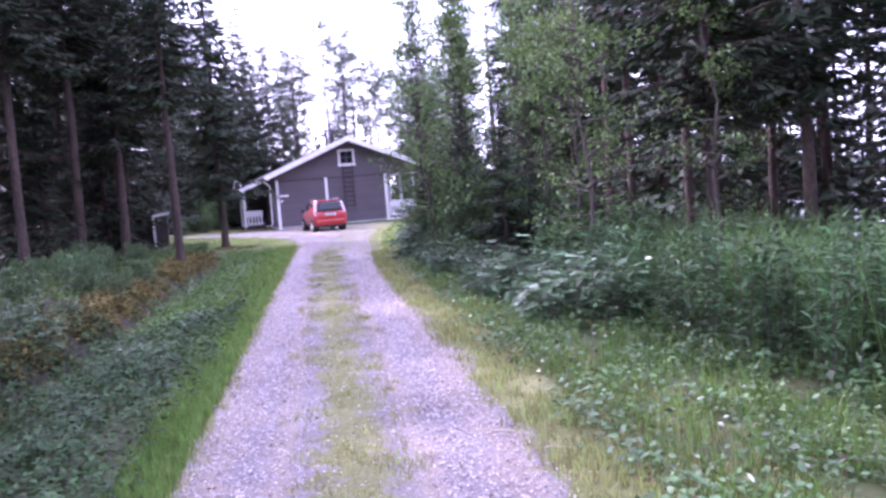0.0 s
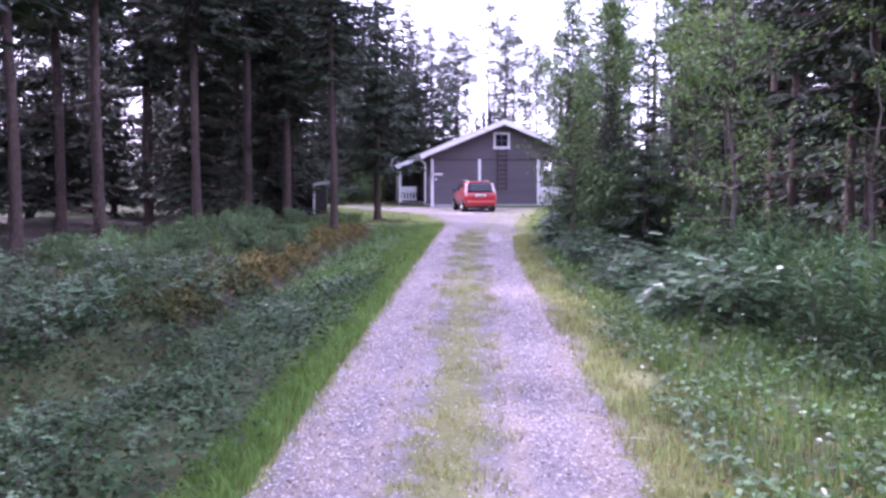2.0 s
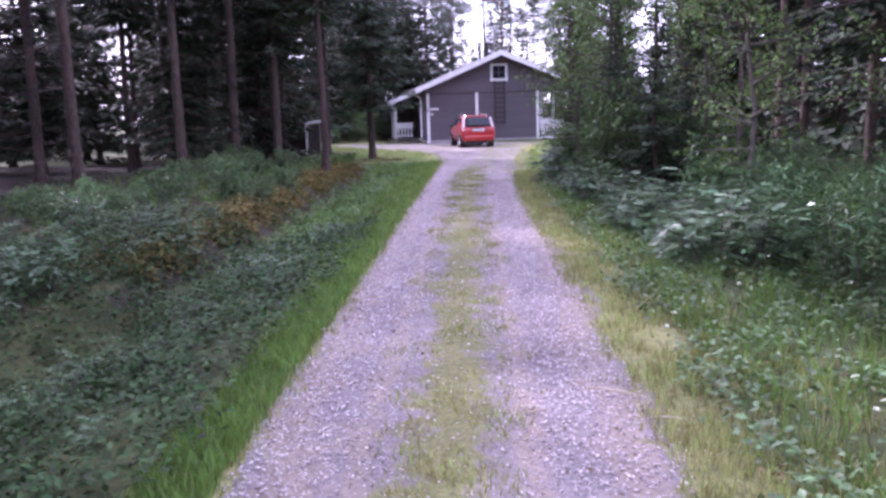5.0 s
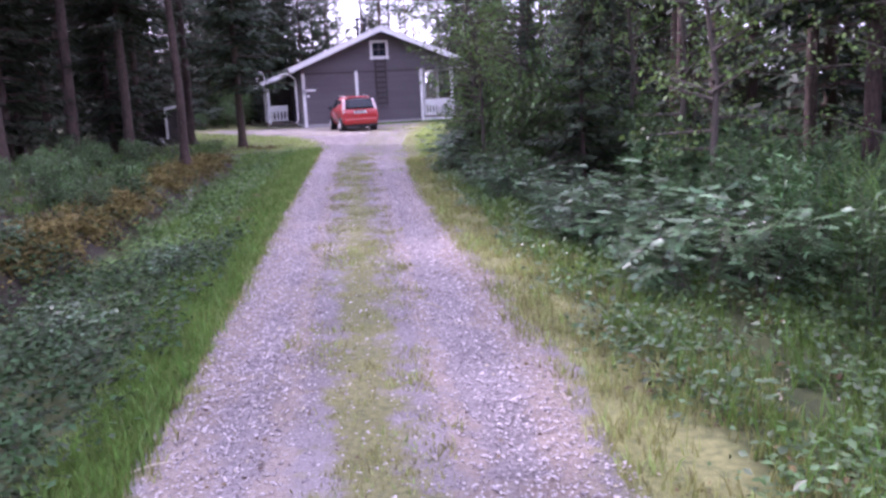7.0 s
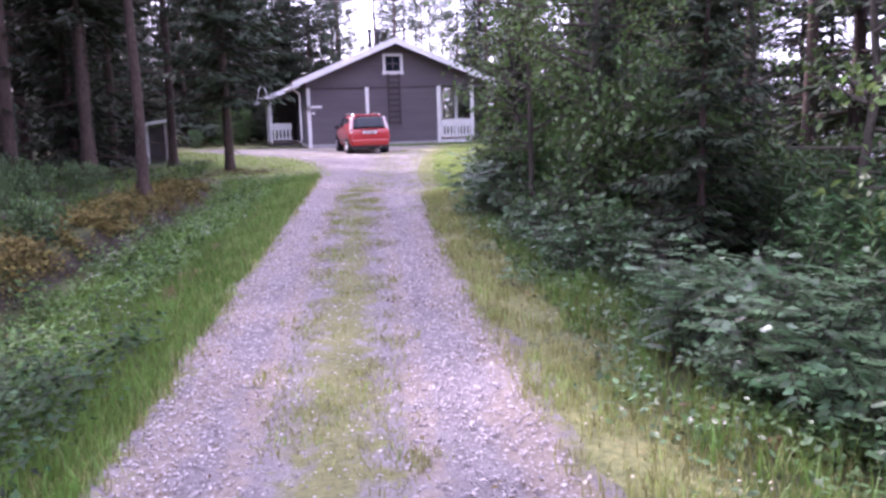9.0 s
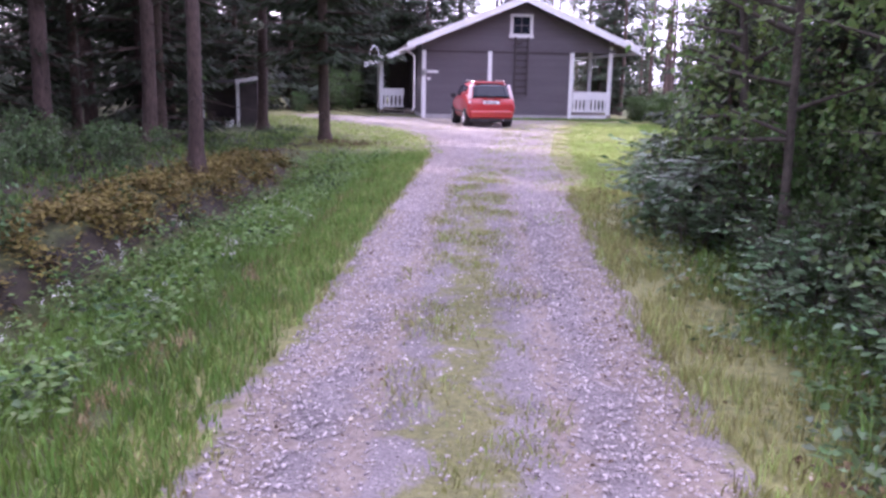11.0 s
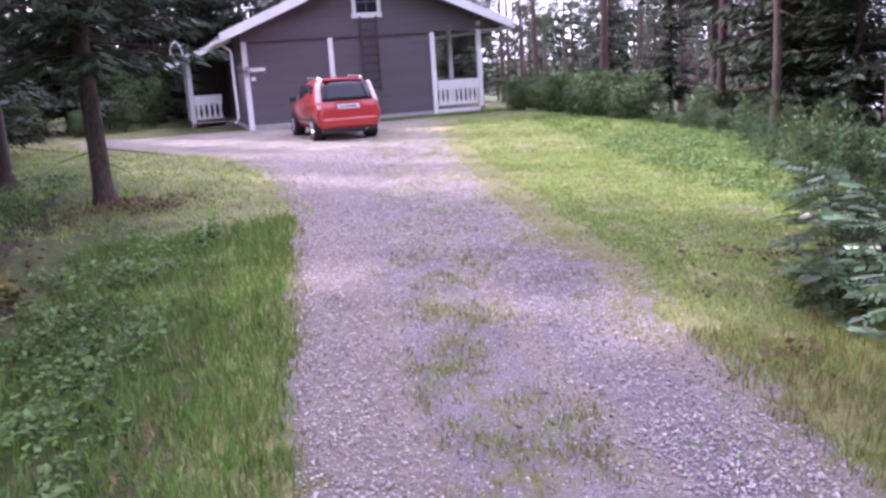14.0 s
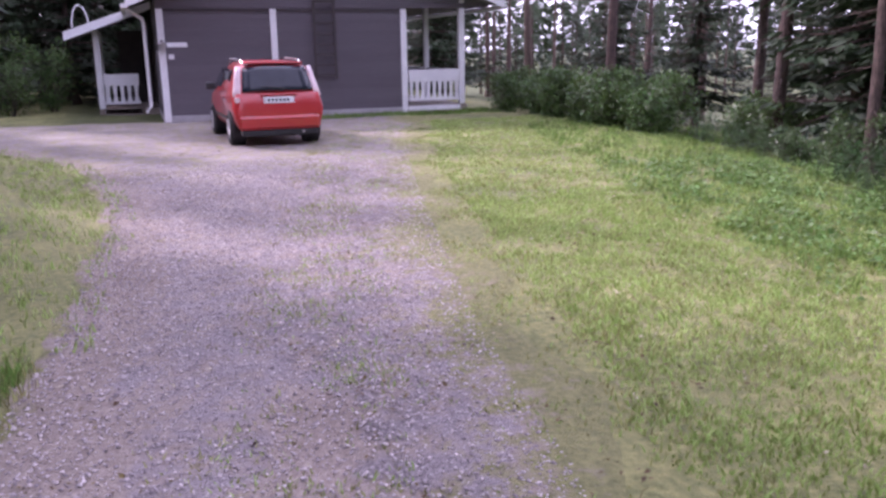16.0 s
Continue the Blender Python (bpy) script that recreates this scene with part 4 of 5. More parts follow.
for i, (x, y, s) in enumerate([(6.6, 15.4, 0.36), (7.7, 16.6, 0.36), (6.4, 17.0, 0.3), (6.9, 21.6, 0.34), (7.5, 23.1, 0.42), (7.4, 19.4, 0.34), (8.2, 24.4, 0.40), (8.6, 22.4, 0.42), (7.9, 21.2, 0.38), (8.9, 25.2, 0.38)]):
    stand("spruce_tree", LOW_SPRUCE[i % 2], T3, x, y, "small bushy spruce among the bushes", "tree", "small spruces", i * 1.7, s)

for i, (x, y, s) in enumerate([(18.4, 38.0, 1.0), (18.6, 36.0, 1.1), (19.6, 39.4, 1.0), (17.4, 60.5, 1.0), (19.0, 63.0, 1.1), (20.4, 30.6, 1.0), (22.6, 34.8, 0.9), (23.6, 39.4, 0.95), (24.4, 43.2, 0.9), (18.0, 25.0, 1.0), (21.6, 27.4, 1.1), (24.6, 31.2, 1.0), (20.2, 45.8, 0.7), (22.0, 53.0, 0.9), (28.0, 50.0, 0.9)]):
    stand("spruce_tree", LOW_SPRUCE[i % 2], T3, x, y, "dense spruce on the lake shore", "tree", "shore conifers", i * 1.7, s)
for i, (x, y, s) in enumerate([(8.6, 64, 0.9), (5.4, 62, 1.15), (6.9, 68, 1.05), (3.2, 59.5, 1.1), (4.2, 61.4, 1.2), (7.4, 61.6, 1.0), (6.2, 64.6, 1.1), (2.0, 62.0, 1.2), (12.6, 64.0, 0.72), (9.9, 66.5, 0.85)]):
    stand("spruce_tree", LOW_SPRUCE[0], T3, x, y, "pointed spruce rising behind the cabin roof", "tree", "spruces behind the cabin", i * 1.7, s)
for i, (x, y, s) in enumerate([(13.9, 66, 0.85), (15.4, 70, 0.9), (10.4, 69, 0.8)]):
    stand("pine_tree", NEAR_PINE[i % 2], T3, x, y, "slender pine rising behind the cabin roof", "tree", "pines by the lake", i * 1.7, s)

for i, (x, y, s) in enumerate([(9.6, 13.0, 0.85), (11.6, 16.6, 0.95), (11.2, 9.6, 0.9), (11.8, 13.2, 1.0), (12.2, 6.6, 0.95), (17.5, 39.5, 0.9), (19.5, 42.5, 1.0), (16.6, 36.4, 0.85), (18.0, 32.0, 0.9)]):
    stand("spruce_tree", NEAR_SPRUCE[i % 3], T3, x, y, "dark spruce standing behind the young trees", "tree", "spruces on the slope", i * 1.7, s)
for i, (x, y) in enumerate([(-11.5, 6), (-12.5, 10.5), (-11.8, 15), (-12.8, 19.5), (-11.6, 24), (-12.6, 28), (-11.4, 32.5), (-12.4, 37), (-10.6, 41), (-8.2, 44), (-5.6, 48), (-3.4, 52), (-1.0, 56), (1.4, 58), (0.2, 53.6), (3.4, 57.6), (-5.2, 55), (-13.5, 1.5), (-6.4, 41.4)]):
    stand("spruce_tree", LOW_SPRUCE[i % 2], T3, x, y, "dense dark spruce with boughs to the ground", "tree", "spruces of the wood", i * 2.3, 0.95 + 0.08 * (i % 3))

# young broadleaf trees beside the drive
for i, (x, y, k, s) in enumerate([(7.0, 12.6, 2, 0.95), (6.5, 17.6, 2, 0.95), (6.3, 19.2, 0, 1.0), (6.7, 20.8, 2, 1.0), (7.2, 22.0, 1, 0.95), (7.9, 14.8, 2, 1.05), (9.0, 12.0, 0, 0.9), (7.5, 20.0, 2, 1.1), (8.4, 17.4, 2, 1.1), (9.2, 20.6, 0, 1.05), (8.0, 23.0, 1, 0.85), (6.9, 18.6, 2, 1.15)]):
    stand("young_birch", BIRCH[k], B2, x, y, "young leafy broadleaf tree with a thin grey stem", "tree", "young trees beside the drive", i * 2.4, s, (i % 3) * 2 - 2)
# bushes under them
def compound_bush(seed, h, r, stems, leaves, pairs, size):
    """Arching canes with feathered leaves: paired leaflets along a stalk."""
    g = np.random.default_rng(seed)
    sticks, P, D, N, L = [], [], [], [], []
    for s_ in range(stems):
        a, reach = g.uniform(0, math.tau), r * g.uniform(0.2, 0.9)
        top = np.array([math.cos(a) * reach, math.sin(a) * reach, h * g.uniform(0.6, 1.0)])
        prev = np.array([top[0] * 0.15, top[1] * 0.15, -0.05])
        foot = prev
        for t in (0.35, 0.7, 1.0):
            q = foot + (top - foot) * np.array([t ** 1.6, t ** 1.6, t])
            sticks.append((prev, q, 0.009 * (1.3 - t), 0.008 * (1.1 - t)))
            prev = q
        for k in range(leaves // stems):
            t = g.uniform(0.25, 1.0)
            o = foot + (top - foot) * np.array([t ** 1.6, t ** 1.6, t])
            b = g.uniform(0, math.tau)
            d = np.array([math.cos(b), math.sin(b), g.uniform(-0.45, 0.4)])
            d /= np.linalg.norm(d)
            ln = size * g.uniform(0.7, 1.25)
            side = np.array([-math.sin(b), math.cos(b), 0.0])
            nrm = unit((np.array([0, 0, 1.0]) + g.normal(0, 0.5, 3))[None])[0]
            sticks.append((o, o + d * ln, 0.0025, 0.001))
            for j in range(pairs):
                u = 0.3 + 0.7 * (j + 0.5) / pairs
                for w in (-1, 1):
                    P.append(o + d * ln * u + np.array([0, 0, -0.10 * ln * u * u])), D.append(side * w + d * 0.55 + np.array([0, 0, -0.12])), N.append(nrm), L.append(ln * 0.36 * (1 - 0.35 * abs(2 * u - 1.2)))
            P.append(o + d * ln), D.append(d + np.array([0, 0, -0.2])), N.append(nrm), L.append(ln * 0.34)
    L = np.array(L)
    v, f = leaf_quads(np.array(P), unit(np.array(D)), np.array(N), L, L * (0.46 if pairs > 3 else 0.66))
    sv, sf = stick_mesh(sticks, 4)
    return np_mesh("crown", v, f, [M["rowan"]]), np_mesh("stems", sv, sf, [M["stem"]])


def willowherb(seed, h, r, stems, per):
    """A stand of upright stalks, each set round with narrow leaves."""
    g = np.random.default_rng(seed)
    sticks, P, D = [], [], []
    for _ in range(stems):
        a, q = g.uniform(0, math.tau), r * g.uniform(0, 1) ** 0.5
        foot = np.array([q * math.cos(a), q * math.sin(a), -0.05])
        top = foot + np.array([g.normal(0, 0.08), g.normal(0, 0.08), h * g.uniform(0.65, 1.05)])
        sticks.append((foot, top, 0.006, 0.002))
        t = 1 - 0.85 * g.uniform(0, 1, per) ** 1.3
        b = g.uniform(0, math.tau, per)
        P.append(foot + (top - foot) * t[:, None])
        D.append(np.c_[np.cos(b), np.sin(b), g.normal(0.25, 0.35, per)])
    P, D = np.concatenate(P), unit(np.concatenate(D))
    N = unit(g.normal(0, 0.35, P.shape) + np.array([0, 0, 1.0]))
    L = g.uniform(0.08, 0.17, len(P))
    v, f = leaf_quads(P, D, N, L, L * g.uniform(0.17, 0.26, len(P)))
    sv, sf = stick_mesh(sticks, 4)
    return np_mesh("crown", v, f, [M["willow"]]), np_mesh("stems", sv, sf, [M["stem"]])


ROWAN = [compound_bush(61, 1.15, 0.75, 7, 70, 5, 0.30), compound_bush(62, 0.85, 0.6, 6, 60, 4, 0.28)]
RASP = [compound_bush(63, 1.0, 0.7, 8, 110, 2, 0.20), compound_bush(64, 0.7, 0.6, 7, 90, 2, 0.18)]
HERB = [willowherb(71, 1.35, 0.55, 20, 46), willowherb(72, 1.15, 0.6, 20, 42), willowherb(73, 1.5, 0.5, 18, 50)]
g = np.random.default_rng(12)
for i in range(44):
    y = 15.8 + 8.2 * (i + g.uniform(0, 1)) / 44
    r = 0.8 + g.uniform(0.0, 1.0) * 3.0
    stand("bush", BUSH[int(g.choice([0, 1, 2]))], B2, float(right_edge(y)) + np.interp(y, [13, 22, 24], [0.7, 0.7, 1.0]) + r, y, "leafy green willow bush beside the drive", "bush", "bushes beside the drive", g.uniform(0, 6), g.uniform(0.75, 1.15))
for i in range(36):
    y = 10.5 + 12.5 * (i + g.uniform(0, 1)) / 36
    x = float(right_edge(y)) + np.interp(y, [10, 12, 15, 22], [1.7, 1.2, 0.85, 0.75]) + g.uniform(0, 0.9)
    stand("raspberry_bush", RASP[i % 2], B2, x, y, "raspberry canes with pale glossy leaves on the verge", "bush", "raspberries beside the drive", g.uniform(0, 6), g.uniform(0.7, 1.1))
for i in range(26):
    y = 9.8 + 4.6 * (i + g.uniform(0, 1)) / 26
    x = float(right_edge(y)) + 1.1 + g.uniform(0, 1.7)
    stand("rowan_sapling", ROWAN[i % 2], B2, x, y, "low rowan sapling with feathered bluish-green leaves", "sapling", "rowan saplings beside the drive", g.uniform(0, 6), g.uniform(0.65, 1.1))
for i, (x, y, s) in enumerate([(6.2, 21.4, 0.9), (6.6, 22.8, 1.0), (6.9, 24.0, 0.9), (7.4, 25.0, 1.0), (6.4, 20.6, 1.2), (7.3, 24.0, 1.3), (7.9, 25.6, 0.9)]):
    stand("rowan_sapling", ROWAN[i % 2], B2, x, y, "low rowan sapling before the small spruces", "sapling", "rowan saplings beside the drive", i * 1.3, s)
for i, (x, y) in enumerate(scatter(150, 4.0, 11.5, 3.5, 16.0, 0.42, lambda x, y: x > right_edge(y) + np.interp(y, [3, 8, 11, 16], [3.2, 2.6, 2.3, 2.6]), 31)):
    stand("willowherb", HERB[i % 3], B2, x, y, "tall dense stand of narrow-leaved green herbs", "herb", "tall herbs beside the drive", i * 1.7, 0.8 + 0.09 * (i % 4))
for i, (x, y) in enumerate(scatter(50, 7.0, 18.5, 24.4, 41.0, 0.55, lambda x, y: np.interp(y, [24, 25.6, 27.5, 29.6, 32, 35, 41], [6.9, 8.1, 9.3, 10.6, 12.6, 14.5, 16.0]) < x < np.interp(y, [24, 30, 41], [9.5, 13.5, 18.3]), 32)):
    stand("willowherb", HERB[i % 3], B2, x, y, "leafy uncut herbs at the edge of the lawn", "herb", "tall herbs round the lawn", i * 1.7, (0.20 if y > 26 else 0.40) + 0.09 * (i * 7 % 5))
for i, (x, y, s) in enumerate([(7.3, 23.2, 0.85), (7.0, 21.6, 1.0), (8.0, 24.2, 0.8), (6.8, 20.2, 0.9), (8.7, 25.6, 0.6), (8.4, 22.4, 1.1), (9.6, 27.0, 0.55), (9.4, 24.6, 0.9), (10.6, 28.6, 0.5)]):
    stand("bush", BUSH[2], B2, x, y, "tall leafy bush at the turn of the drive", "bush", "bushes beside the drive", i * 1.9, s)
for i in range(26):
    y = 24.0 + 14 * (i + g.uniform(0, 1)) / 26
    x = np.interp(y, [24, 27, 31, 38], [8.4, 10.2, 13.0, 16.2]) + g.uniform(0, 2.6)
    stand("bush", BUSH[int(g.choice([0, 1, 3]))], B2, x, y, "leafy bush at the edge of the lawn", "bush", "bushes round the lawn", g.uniform(0, 6), g.uniform(0.3, 0.7))
GARDEN = [broadleaf(55, 1.25, 1.05, 0.05, 9, 5200, 0.075, M["leaf"], 0.014), broadleaf(56, 1.05, 0.95, 0.05, 9, 4600, 0.075, M["leaf"], 0.014)]
for i, (x, y, s) in enumerate([(15.3, 47.9, 0.85), (15.9, 46.8, 0.9), (15.7, 45.6, 1.0), (15.9, 44.4, 1.05), (16.0, 43.2, 1.1), (16.0, 42.0, 1.0), (16.7, 47.8, 1.0), (17.0, 45.2, 1.1), (17.2, 43.0, 1.1), (16.6, 49.4, 1.1), (17.6, 39.6, 0.85), (18.4, 41.2, 1.0)]):
    stand("bush", GARDEN[i % 2], B2, x, y, "rounded dense green garden bush near the cabin porch", "bush", "garden bushes", i * 1.3, s)
for i, (x, y, s) in enumerate([(2.0, 52.5, 1.0), (0.6, 51.4, 0.9), (3.0, 54.0, 1.0), (-0.8, 50.2, 1.1), (-2.2, 48.8, 1.0), (1.4, 55.0, 1.2), (-3.2, 46.0, 1.0)]):
    stand("bush", BUSH[i % 3], B2, x, y, "green bush at the edge of the wood", "bush", "bushes at the wood's edge", i * 1.3, s)
for i in range(80):
    y = 3.0 + 27 * (i + g.uniform(0, 1)) / 80
    e = g.uniform(0.9, 2.3) if y < 14 and i % 2 else g.uniform(2.9, 6.5)
    if y > 21 and e < 4.5:
        continue
    stand("low_shrub", RASP[i % 2] if y < 15 else BUSH[int(g.choice([1, 3, 3]))], B2, float(left_edge(y)) - e, y, "low leafy shrub on the ditch bank", "shrub", "shrubs along the ditch", g.uniform(0, 6), g.uniform(0.35, 0.65) if e < 2.5 else g.uniform(0.5, 0.85))


for i in range(20):
    y = 1.8 + 13 * (i + g.uniform(0, 1)) / 20
    stand("low_shrub", RASP[i % 2] if i % 4 else ROWAN[1], B2, float(left_edge(y)) - g.uniform(0.75, 3.4), y, "low broad-leaved shrub in the shaded ditch", "shrub", "shrubs along the ditch", g.uniform(0, 6), g.uniform(0.45, 0.85))


# ---- grass, herbs and stones ----
def blades(name, n, place, lo, hi, wide, material, label, seed, lean=0.5, clump=5):
    g = np.random.default_rng(seed)
    m = n // clump
    x, y, keep = place(g, m)
    x, y = x[keep], y[keep]
    x, y = np.repeat(x, clump), np.repeat(y, clump)
    x, y = x + g.normal(0, 0.035, len(x)), y + g.normal(0, 0.035, len(x))
    z = height(x, y) - 0.005
    k = len(x)
    h = g.uniform(lo, hi, k) * g.uniform(0.6, 1.1, k)
    a, b = g.uniform(0, math.tau, k), g.uniform(0, math.tau, k)
    w = wide * g.uniform(0.6, 1.3, k)
    ln = h * lean * g.uniform(0.2, 1.3, k)
    p = np.c_[x, y, z]
    s = np.c_[np.cos(a), np.sin(a), np.zeros(k)] * w[:, None] / 2
    bend = np.c_[np.cos(b), np.sin(b), np.zeros(k)]
    up = np.array([0, 0, 1.0])
    mid = p + bend * (ln * 0.35)[:, None] + up * (h * 0.6)[:, None]
    tip = p + bend * ln[:, None] + up * h[:, None] * 0.95
    v = np.stack([p - s, p + s, mid - s * 0.7, mid + s * 0.7, tip], 1).reshape(-1, 3)
    i = np.arange(k)[:, None] * 5
    f = np.concatenate([i + np.array([[0, 1, 3]]), i + np.array([[0, 3, 2]]), i + np.array([[2, 3, 4]])], 0)
    tagged(new(name, np_mesh(name, v, f, [material])), label, "grass", kind="stuff")


def along(side, d0, d1, y0, y1, power=1.0, patch=0.0):
    def place(g, n):
        y = y0 + (y1 - y0) * g.uniform(0, 1, n)
        d = d0 + (d1 - d0) * g.uniform(0, 1, n) ** power
        x = left_edge(y) - d if side < 0 else (right_edge(y) + d if side > 0 else 0.63 + 0.163 * y + d)
        q = wave(x, y, 2.4) + 0.6 * wave(x + 3, y + 9, 5.1) + g.normal(0, 0.35, n)
        return x, y, (q > patch) if patch > -5 else np.ones(n, bool)
    return place


def narrow_verge(g, n):
    y = 1.5 + 29.5 * g.uniform(0, 1, n)
    d = g.uniform(0, 1, n) * np.interp(y, [1.5, 9, 13, 18, 31], [0.32, 0.42, 0.9, 2.2, 2.4])
    return left_edge(y) - d, y, np.ones(n, bool)


blades("verge_grass", 70000, narrow_verge, 0.05, 0.19, 0.011, M["grass"], "lush green grass on the ditch side", 61)
blades("dry_verge_line", 7000, along(-1, 0.62, 0.86, 13, 29, 1.0, -0.1), 0.03, 0.10, 0.011, M["hay"], "line of withered straw along the mown verge", 59, 0.9)
blades("verge_short_grass", 14000, along(-1, 0.0, 0.62, 8, 31, 1.0, -1.2), 0.03, 0.09, 0.010, M["lawn"], "short mown grass beside the gravel", 60, 0.7)
blades("verge_edge_grass", 9000, along(-1, -0.12, 0.5, 1.5, 31, 1.3, -0.5), 0.04, 0.14, 0.009, M["dry"], "short yellowish grass at the drive's edge", 62)
blades("strip_grass", 40000, along(0, -0.42, 0.42, 1.5, 27, 1.0, 0.0), 0.02, 0.09, 0.008, M["dry"], "short dry grass in the middle of the drive", 63)
blades("strip_tufts", 26000, along(0, -0.55, 0.55, 1.5, 28, 1.0, 0.85), 0.04, 0.12, 0.009, M["dry"], "ragged tufts in the middle of the drive", 58, 0.9, 16)
blades("strip_green_grass", 9000, along(0, -0.34, 0.34, 1.5, 28, 1.0, 0.45), 0.03, 0.10, 0.008, M["lawn"], "green tufts in the middle of the drive", 64)
blades("shoulder_green_grass", 16000, along(1, -0.1, 1.6, 1.5, 25, 1.0, 0.1), 0.04, 0.16, 0.009, M["lawn"], "green grass tufts on the shoulder", 77)
blades("shoulder_grass", 42000, along(1, -0.15, 1.3, 1.5, 25, 1.0, -0.6), 0.04, 0.15, 0.009, M["dry"], "dry yellow-green grass on the shoulder", 65)
blades("shoulder_tall_grass", 24000, along(1, 0.55, 3.0, 1.5, 23.5, 1.0, -0.4), 0.10, 0.34, 0.011, M["grass"], "tall green grass before the bushes", 66)
blades("lawn_grass", 110000, along(1, 0.2, 6.5, 24, 46, 1.0, -0.9), 0.02, 0.07, 0.014, M["lawn"], "mown green lawn beside the cabin", 67, 0.7)
blades("lawn_near_grass", 90000, along(1, 0.3, 5.5, 24, 35, 1.0, -1.2), 0.02, 0.06, 0.010, M["lawn"], "short green lawn grass", 75, 0.7)
blades("lawn_margin_grass", 44000, along(1, -1.8, 0.9, 22, 46, 1.0, 0.1), 0.02, 0.065, 0.010, M["lawn"], "green tufts straying onto the gravel", 76, 0.7)
blades("lawn_dry_grass", 44000, along(1, -2.2, 3.0, 24, 44, 1.0, 0.0), 0.02, 0.07, 0.010, M["dry"], "thin dry grass where the lawn meets the gravel", 68, 0.7)
blades("lawn_edge_grass", 46000, along(1, 2.6, 10.0, 23, 44, 1.0, -0.2), 0.05, 0.20, 0.012, M["grass"], "tall grass at the lawn's edge", 69)
blades("yard_grass", 22000, along(-1, -0.3, 4.5, 31, 47, 1.0, -0.6), 0.03, 0.12, 0.013, M["lawn"], "short grass on the yard by the wood", 70, 0.7)
blades("yard_thin_grass", 7000, along(-1, -9.5, 0.0, 33, 46, 1.0, 0.9), 0.02, 0.05, 0.010, M["dry"], "thin grass on the gravel yard", 71, 0.8)
blades("house_foot_grass", 6000, lambda g, n: ((x := g.uniform(8.3, 15, n)), g.uniform(47.6, 48.75, n), np.ones(n, bool)), 0.05, 0.16, 0.014, M["grass"], "uncut grass along the cabin wall", 72)
blades("reed_grass", 9000, along(1, 3.2, 7.5, 2, 12, 1.0, -0.4), 0.7, 1.6, 0.022, M["reed"], "tall reedy green grass behind the ditch", 73, 0.35)
blades("wood_grass", 22000, along(-1, 3.3, 8.0, 2, 36, 1.3, -0.3), 0.08, 0.26, 0.012, M["grass"], "sparse grass on the wood floor", 74)


def herbs(name, n, place, lo, hi, size, material, label, seed):
    g = np.random.default_rng(seed)
    x, y, keep = place(g, n // 12)
    x, y = np.repeat(x[keep], 12), np.repeat(y[keep], 12)
    k = len(x)
    x, y = x + g.normal(0, 0.09, k), y + g.normal(0, 0.09, k)
    P = np.c_[x, y, height(x, y) + g.uniform(lo, hi, k) * np.repeat(g.uniform(0.5, 1.1, k // 12), 12)]
    D = unit(np.c_[g.normal(0, 1, (k, 2)), g.normal(-0.1, 0.3, k)])
    N = unit(g.normal(0, 0.4, (k, 3)) + np.array([0, 0, 1.0]))
    L = size * g.uniform(0.6, 1.4, k)
    v, f = leaf_quads(P, D, N, L, L * g.uniform(0.4, 0.7, k))
    tagged(new(name, np_mesh(name, v, f, [material])), label, "plants", kind="stuff")


# the shade-darkened herb colour comes close to the drive along the near ditch
herbs("near_ditch_herbs", 60000, along(-1, 0.28, 4.5, 0.5, 15, 1.0, -0.6), 0.02, 0.32, 0.062, M["herb"], "leafy herbs crowding the ditch, its shade put into their dark green", 80)
herbs("ditch_green_herbs", 26000, along(-1, 0.9, 2.45, 12, 31, 1.0, 0.1), 0.02, 0.22, 0.06, M["reed"], "green leafy herbs among the ditch grass", 78)
herbs("ditch_herbs", 12000, along(-1, 0.9, 3.0, 12, 30, 1.0, 0.3), 0.02, 0.32, 0.06, M["herb"], "leafy herbs in the ditch, coloured darker for the shade", 81)
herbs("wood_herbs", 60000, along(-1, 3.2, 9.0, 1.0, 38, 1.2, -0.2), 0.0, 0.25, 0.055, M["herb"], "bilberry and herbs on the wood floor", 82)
herbs("shoulder_herbs", 72000, along(1, 0.35, 3.4, 1.5, 23, 1.0, 0.1), 0.0, 0.22, 0.06, M["rasp"], "low leafy herbs on the shoulder", 83)
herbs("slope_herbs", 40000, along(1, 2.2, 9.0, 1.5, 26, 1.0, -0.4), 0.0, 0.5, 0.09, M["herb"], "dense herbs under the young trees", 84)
herbs("lawn_edge_herbs", 60000, along(1, 2.4, 7.0, 23.5, 37, 0.7, 0.15), 0.0, 0.20, 0.06, M["reed"], "low leafy herbs where the lawn grows wild", 90)
herbs("bank_moss", 60000, along(-1, 2.62, 3.4, 11, 29, 1.6, -0.2), 0.0, 0.20, 0.06, M["moss"], "yellow-brown moss and dead fern on the ditch bank", 79)
herbs("dead_leaves", 14000, along(-1, 2.2, 6.0, 1.0, 34, 1.5, 0.2), 0.0, 0.10, 0.06, M["brown"], "brown bracken and dead leaves on the bank", 85)
herbs("dry_stalk_leaves", 16000, along(1, 0.3, 2.0, 1.5, 27, 1.0, 0.5), 0.0, 0.12, 0.05, M["brown"], "brown withered leaves on the shoulder", 86)
herbs("drive_litter", 5000, lambda g, n: ((y := g.uniform(3, 42, n)) * 0 + left_edge(y) + (right_edge(y) + 1.5 - left_edge(y)) * g.uniform(0, 1, n), y, np.ones(n, bool)), 0.015, 0.03, 0.03, M["brown"], "brown leaf litter scattered on the gravel", 88)
